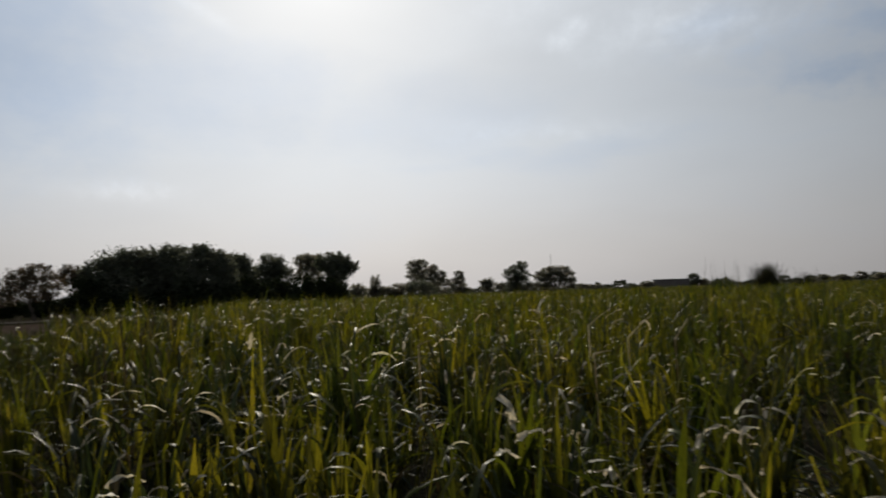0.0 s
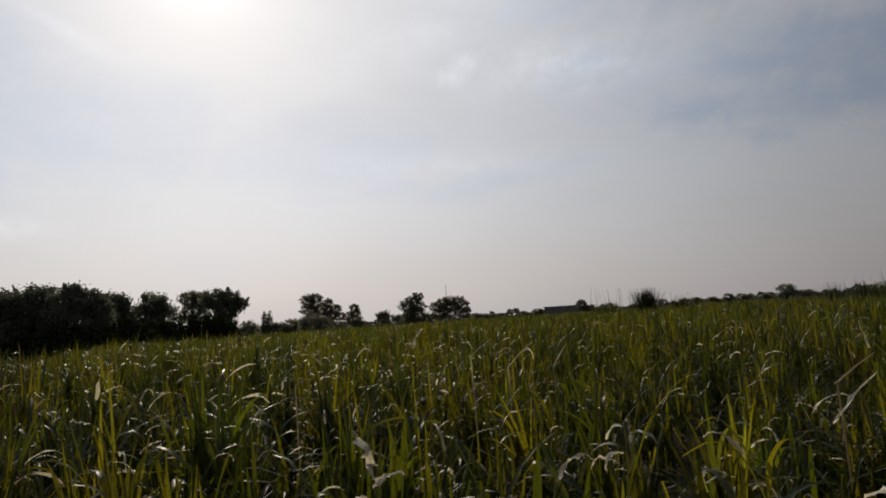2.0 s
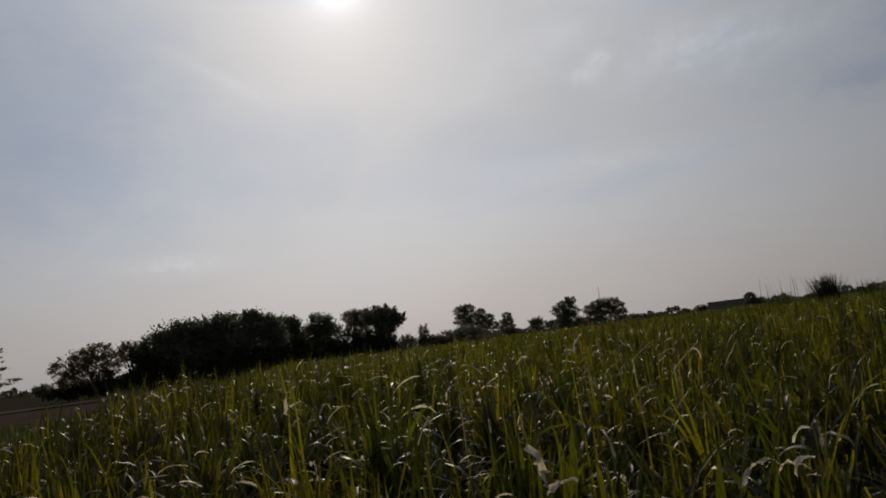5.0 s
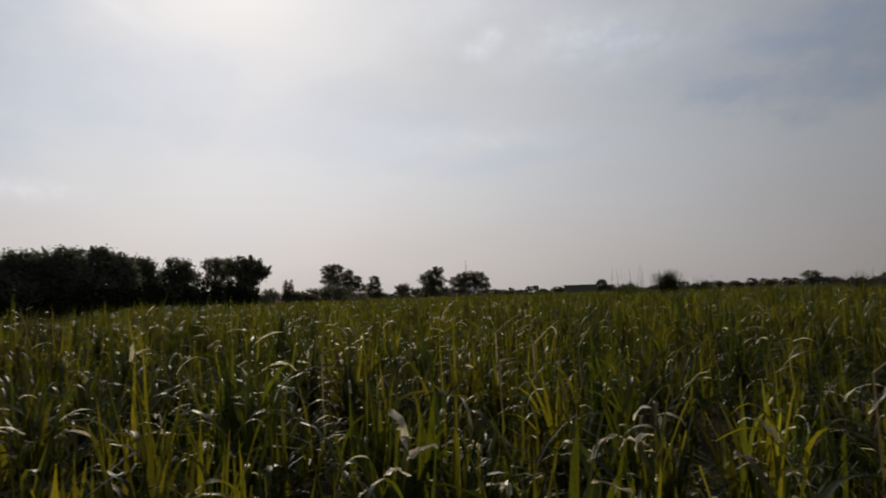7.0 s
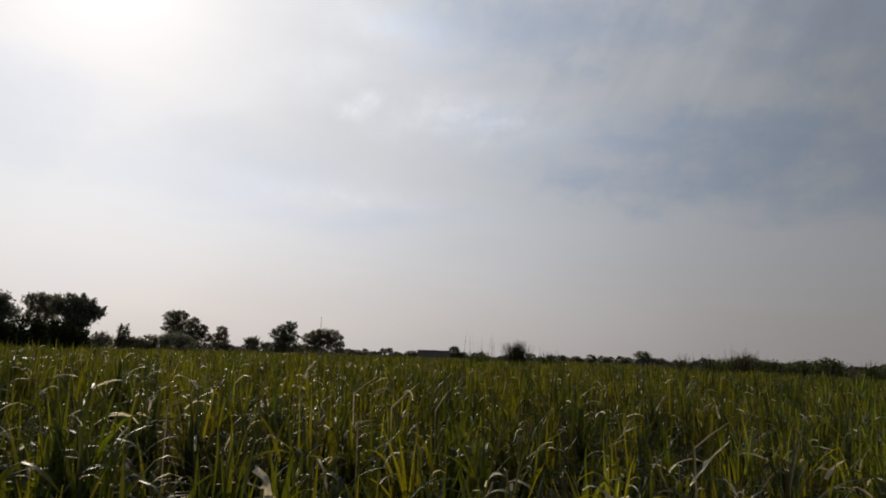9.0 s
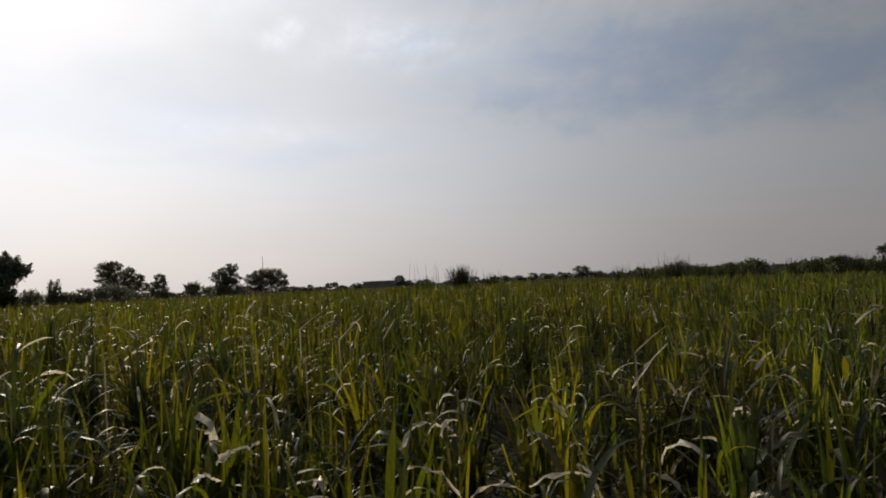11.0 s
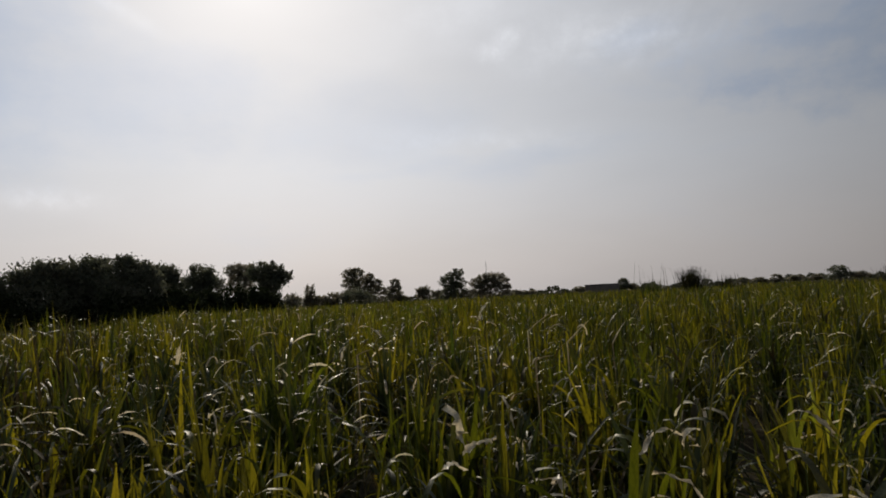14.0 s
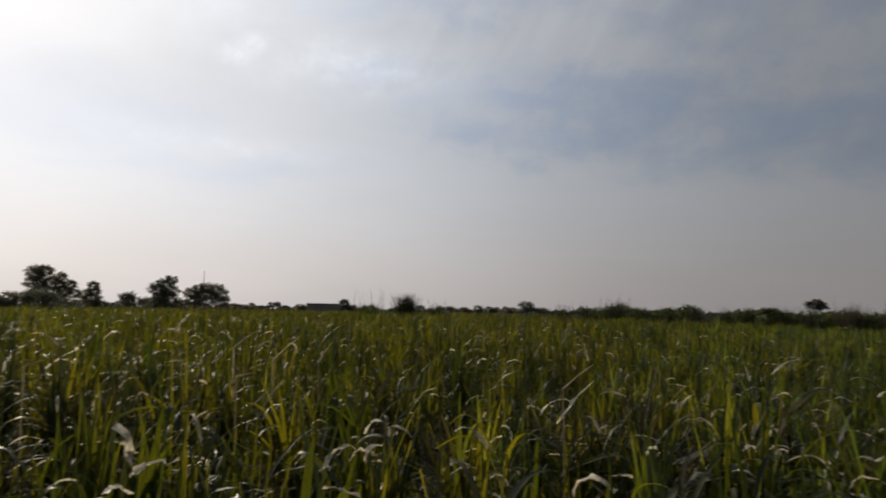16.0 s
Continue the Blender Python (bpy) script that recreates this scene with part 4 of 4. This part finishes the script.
tree("thin_tree", "thin upright tree with tiered foliage", -5.3, 125, [(0.1, 1.5, 0.5, 0.36), (0.1, 1.05, 0.75, 0.38), (-0.1, 0.6, 0.85, 0.4), (0.1, 0.15, 0.85, 0.4), (0.7, 0.1, 0.7, 0.3)], TREE_HAZED, 3200, 0.28, 0.16, seed=36, tight=0.36, clump=20, fine=0.76, fill=3.2, limb=0.5, sprigs=12, sprig_reach=0.3)
tree("little_round_tree", "little round tree far across the field", -2.75, 170, [(-0.2, 0.7, 0.55, 0.36), (0.3, 0.65, 0.5, 0.34), (0.0, 0.25, 0.6, 0.3)], TREE_HAZED, 1500, 0.36, 0.2, seed=37, tight=0.6)
tree("little_round_tree", "small grey bush far across the field", -1.6, 200, [(0.0, 0.35, 0.6, 0.3)], TREE_HAZED, 500, 0.5, 0.2, seed=38)
tree("tall_tree", "tall dark tree with a bent top", -0.1, 140, [(0.45, 2.12, 0.6, 0.4), (-0.1, 1.87, 0.7, 0.42), (-0.5, 1.32, 0.8, 0.62), (0.3, 1.265, 0.8, 0.6), (0.1, 0.55, 1.1, 0.7), (-0.5, 0.33, 0.8, 0.6)], TREE_DARK, 5200, 0.34, 0.3, seed=39, tight=0.36, clump=20, fine=0.75)
tree("domed_tree", "wide domed tree with light under its crown", 3.0, 140, [(-1.1, 1.108, 0.75, 0.55), (-0.5, 1.45, 0.7, 0.5), (0.1, 1.6, 0.75, 0.46), (0.7, 1.55, 0.7, 0.46), (1.2, 1.108, 0.65, 0.55), (0.1, 1.108, 1.1, 0.42), (-0.9, 0.525, 0.7, 0.5), (1.4, 0.467, 0.55, 0.5), (0.9, 0.7, 0.6, 0.36), (-0.5, 0.117, 0.7, 0.4), (-1.7, 0.233, 0.7, 0.5), (1.5, 0, 0.6, 0.35), (-0.3, 0.8, 0.9, 0.4), (0.5, 0.2, 0.4, 0.3)], TREE_HAZED, 7200, 0.32, 0.3, seed=40, tight=0.36, clump=20, fine=0.76, fill=3.2, limb=0.5, sprigs=12, sprig_reach=0.3)
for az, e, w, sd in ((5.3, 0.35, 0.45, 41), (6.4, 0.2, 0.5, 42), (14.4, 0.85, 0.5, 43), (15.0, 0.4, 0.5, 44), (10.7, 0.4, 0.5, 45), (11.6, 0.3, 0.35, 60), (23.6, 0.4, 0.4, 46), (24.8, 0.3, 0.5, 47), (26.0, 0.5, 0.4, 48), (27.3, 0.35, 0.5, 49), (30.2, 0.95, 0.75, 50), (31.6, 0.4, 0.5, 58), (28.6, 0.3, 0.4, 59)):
    tree("distant_tree", "small rounded tree on the horizon", az, 230, [(0.0, e * 0.62, w, e * 0.36 + 0.05), (0.4 * w, e * 0.25, w, 0.2), (-0.5 * w, e * 0.15, w, 0.2)], TREE_DARK if e > 0.8 else TREE_HAZED, 2400 if e > 0.8 else 1300, 0.42, 0.2, seed=sd, group="trees on the horizon", tight=0.5, fill=1.8, sprigs=6, sprig_reach=0.12, limb=0.4)
tree("lone_tree", "lone rounded tree behind the hedge", 52.6, 120, [(0.0, 1.0, 0.7, 0.34), (0.3, 0.72, 0.5, 0.22), (-0.35, 0.8, 0.45, 0.22)], TREE_DARK, 1400, 0.3, 0.2, seed=51, tight=0.4, sprigs=8, sprig_reach=0.2)
tree("small_tree", "small tree at the hedge's end", 60.6, 110, [(0.0, 0.4, 0.5, 0.3), (0.2, 0.1, 0.7, 0.3)], TREE_HAZED, 900, 0.35, 0.12, seed=52)
tree("small_tree", "small tree far off on the horizon", -55.8, 110, [(0.0, 1.9, 0.6, 0.5), (0.3, 1.2, 0.7, 0.6)], TREE_HAZED, 1300, 0.35, 0.16, seed=53)
for az, e, w, sd in ((-57.9, 1.7, 0.9, 54), (-53.6, 0.6, 0.8, 55), (-42.2, 0.3, 0.6, 56), (-52.2, 0.5, 1.0, 57)):
    tree("scrub_bush", "low dark bush at the end of the far field", az, 115, [(0.0, e * 0.7, w, e * 0.6), (0.0, 0.0, w, 0.5)], TREE_HAZED, 800, 0.35, 0.06, seed=sd, category="bush", low_fork=0.2)

# hedge and coarse grass along the field's far side
HEDGE = "hedge along the field"
for az, e, w, sd in ((36.4, 0.25, 1.2, 61), (38.0, 0.45, 1.2, 62), (40.0, 0.2, 1.3, 63), (42.0, 0.25, 1.3, 64), (43.6, 0.45, 0.9, 65), (46.4, 0.05, 1.1, 66), (48.0, 0.4, 1.2, 67), (50.0, 0.2, 1.3, 68), (52.0, 0.2, 1.3, 69), (54.2, 0.25, 1.3, 70), (56.2, 0.2, 1.2, 71), (58.2, 0.25, 1.2, 72)):
    dd = 58 - (az - 36) * 0.75
    e -= 0.3 if az > 45 else 0.1
    tree("hedge_bush", "dense dark green hedge bush behind the crop", az, dd, [(0.0, e - 0.25, w, 0.65), (-0.5, e - 0.7, w, 0.7), (0.5, e - 0.5, w * 0.8, 0.6)], HEDGE_LEAF, 1900, 0.17, 0.05, seed=sd, category="bush", group=HEDGE, low_fork=0.2, tight=0.7)
tuft("reed_tuft", "dark fountain of coarse grass above the crop", 19.7, 55, 1.6, 1.0, REED, 420, 0, 81, width=0.07, fan=0.42)
tuft("reed_clump", "reed clump with bare dry stalks", 16.6, 55, 0.7, 1.4, VERGE, 260, 9, 82, width=0.07, tall=2.35)
tuft("reed_clump", "sparse coarse grass with dry stalks", 22.4, 55, 0.7, 1.0, REED, 260, 6, 83, width=0.05)
tuft("reed_tuft", "coarse grass tuft before the hedge", 33.4, 45, 0.75, 0.9, REED, 260, 6, 84, width=0.03)
tuft("reed_tuft", "tall coarse grass tuft in the hedge", 37.7, 54, 1.3, 1.2, REED, 320, 10, 85, width=0.035)
tuft("reed_tuft", "tall coarse grass tuft in the hedge", 54.9, 42, 1.05, 1.0, PLUME, 420, 6, 86, width=0.03)
rng_h = random.Random(8)
for k in range(16):
    az = 35.5 + k * 1.55 + rng_h.uniform(-0.5, 0.5)
    tuft("reed_tuft", "coarse grass growing through the hedge", az, 56 - (az - 36) * 0.75, rng_h.uniform(0.25, 0.85), rng_h.uniform(0.6, 1.1), REED, 150, rng_h.choice((0, 0, 4)), 200 + k, "grass tufts in the hedge", 0.035)
tree("hedge_bush", "rounded yellow-green bush in the hedge", 49.5, 46, [(0.0, 0.1, 0.9, 0.5), (0.1, -0.4, 1.2, 0.6)], VERGE, 1600, 0.15, 0.05, seed=74, category="bush", group=HEDGE, low_fork=0.2, tight=0.7)
tree("hedge_bush", "big dark bush at the hedge's near end", 64.0, 30, [(0.0, -0.6, 1.8, 0.9), (-0.8, -1.2, 1.6, 0.9), (0.9, -0.9, 1.5, 1.0)], HEDGE_LEAF, 2200, 0.14, 0.05, seed=73, category="bush", group=HEDGE, low_fork=0.2, tight=0.7)
tuft("plume_grass", "pale plumed grass at the hedge's end", 57.6, 42, 1.05, 0.7, PLUME, 320, 8, 87, width=0.03)

# ---- by the track: dark bush, sapling, verge and the near tree
tree("dark_bush", "dense dark bush beside the track", -53.6, 12, [(-1.6, -1.4, 3.0, 2.0), (1.0, -1.4, 2.6, 1.8), (-0.4, -3.8, 4.2, 3.0), (-3.8, -1.4, 3.0, 1.8), (-3.0, -4.5, 3.0, 2.5), (0.6, -5.0, 3.0, 2.4)], BUSH_DARK, 11000, 0.09, 0.03, seed=91, category="bush", low_fork=0.2, tight=0.7)
tuft("wispy_grass", "wispy flowering grass over the dark bush", -53.8, 12.8, 1.7, 1.9, REED, 260, 280, 92, width=0.016, drift=1.1)
rng_s = random.Random(31)
tiers = []
for k in range(80):
    e = 0.3 + 3.4 * k / 79
    reach = 2.9 * (1 - ((e - 1.2) / 3.0) ** 2 * 0.75)
    side = rng_s.uniform(-0.95, 0.95) * reach
    tiers.append((side - 0.2, e + rng_s.uniform(-0.15, 0.15) + 0.06 * side, rng_s.uniform(0.30, 0.60), rng_s.uniform(0.08, 0.16)))
tree("sapling", "thin sapling with flat tiers of pale leaves", -46.4, 30, tiers, SAPLING, 3600, 0.08, 0.045, seed=93, clump=9, stretch=2.4, low_fork=0.25, tight=0.75, limb=0.5, split=True)
tree("verge_bush", "narrow dark bush at the sapling's foot", -47.0, 27, [(0.0, 0.0, 0.7, 0.9), (0.1, -1.2, 0.9, 1.0), (-0.2, -2.4, 1.1, 1.2), (-2.6, -1.6, 1.8, 1.0)], BUSH_DARK, 2200, 0.11, 0.03, seed=94, category="bush", low_fork=0.2, tight=0.6)
tree("roadside_tree", "near leafy tree with spreading branches by the track", -63.9, 9.0, [(-3.0, 22.0, 9.0, 7.0), (-9.0, 20.0, 9.0, 8.0), (4.0, 17.0, 7.0, 5.0), (12.6, 20.4, 5.2, 3.6), (11.6, 15.4, 5.2, 2.8), (16.4, 23.4, 2.4, 1.6), (17.2, 20.2, 2.6, 2.2), (15.6, 16.6, 2.6, 1.6), (17.2, 16.3, 1.4, 0.7), (18.4, 16.8, 1.0, 0.5), (19.2, 17.3, 0.5, 0.35), (8.6, 9.4, 4.0, 1.6), (11.6, 9.3, 2.4, 1.0), (13.6, 9.7, 1.4, 0.6), (14.9, 10.0, 0.8, 0.35), (9.0, 11.8, 3.4, 1.5), (2.0, 11.5, 6.0, 3.0), (7.5, 15.0, 6.0, 4.0), (8.5, 18.0, 4.0, 3.0), (7.0, 12.6, 4.0, 2.4), (9.5, 16.6, 3.5, 2.0)], TREE_NEAR, 27000, 0.066, 0.11, seed=95, clump=30, low_fork=0.45, tight=0.36, limb_count=90, limb=0.22, fill=1.0, fine=1.0, stretch=1.45, sprigs=60, sprig_reach=1.0, loose=0.055, split=True)

# ---- building and mast
def farm_building(az, d, width, depth, high):
    root = new("farm_building")
    root.matrix_world = Matrix.Translation(place(az, d)) @ pose(0, 0, 0, 0, 0, -az)
    tagged(root, "low flat-roofed grey farm building across the fields", "building")

    def box(name, size, at, mat):
        bm = bmesh.new()
        bmesh.ops.create_cube(bm, size=1)
        bmesh.ops.scale(bm, vec=size, verts=bm.verts)
        bmesh.ops.translate(bm, vec=at, verts=bm.verts)
        bmesh.ops.bevel(bm, geom=bm.edges[:], offset=0.03, segments=1, affect="EDGES")
        part(name, bm, mat, root)

    t = 0.25
    box("wall", (width, t, high), (0, -depth / 2, high / 2), PLASTER)
    box("wall", (width, t, high), (0, depth / 2, high / 2), PLASTER)
    box("wall", (t, depth - t, high), (-width / 2 + t / 2, 0, high / 2), PLASTER)
    box("wall", (t, depth - t, high), (width / 2 - t / 2, 0, high / 2), PLASTER)
    box("roof", (width + 0.6, depth + 0.6, 0.22), (0, 0, high + 0.11), CONCRETE)


farm_building(12.6, 220, 10.6, 6.0, 3.1)


def mast(az, d, top, thick):
    root = new("radio_mast")
    root.matrix_world = Matrix.Translation(place(az, d)) @ pose(0, 0, 0, 0, 0, -az)
    tagged(root, "slender grey steel mast behind the trees", "mast")
    bm = bmesh.new()
    tube(bm, [(0, 0, -0.2), (0, 0, top * 0.5), (0, 0, top)], [thick, thick * 0.8, thick * 0.5], 8)
    part("pole", bm, STEEL, root)
    bm = bmesh.new()
    tube(bm, [(-0.2, 0, top * 0.6), (0.2, 0, top * 0.6)], [thick * 1.1, thick * 1.1], 6)
    part("bracket", bm, STEEL, root)


mast(2.8, 160, height(3.0, 160), 0.09)


def far_woods():
    """The low line of trees along the horizon."""
    rng = np.random.default_rng(77)
    n = 16000
    az = rng.uniform(-66, 66, n)
    r = rng.uniform(380, 470, n)
    top = 2.9 + 1.3 * np.sin(az * 1.3) * np.sin(az * 0.37 + 1) + 0.9 * np.sin(az * 3.1) + 0.5 * np.sin(az * 8.7)
    z = np.clip(top, 1.2, 6) * rng.uniform(0, 1, n) ** 0.7 + 0.2
    at = np.stack([r * np.sin(np.radians(az)), r * np.cos(np.radians(az)), z], 1)
    v, f = leaves(rng, at, 2.2)
    ob = mesh_object("far_woods", array_mesh("far_woods", v, f, [WOODS]))
    tagged(ob, "low dark line of distant trees along the horizon", "woods", kind="stuff")


far_woods()
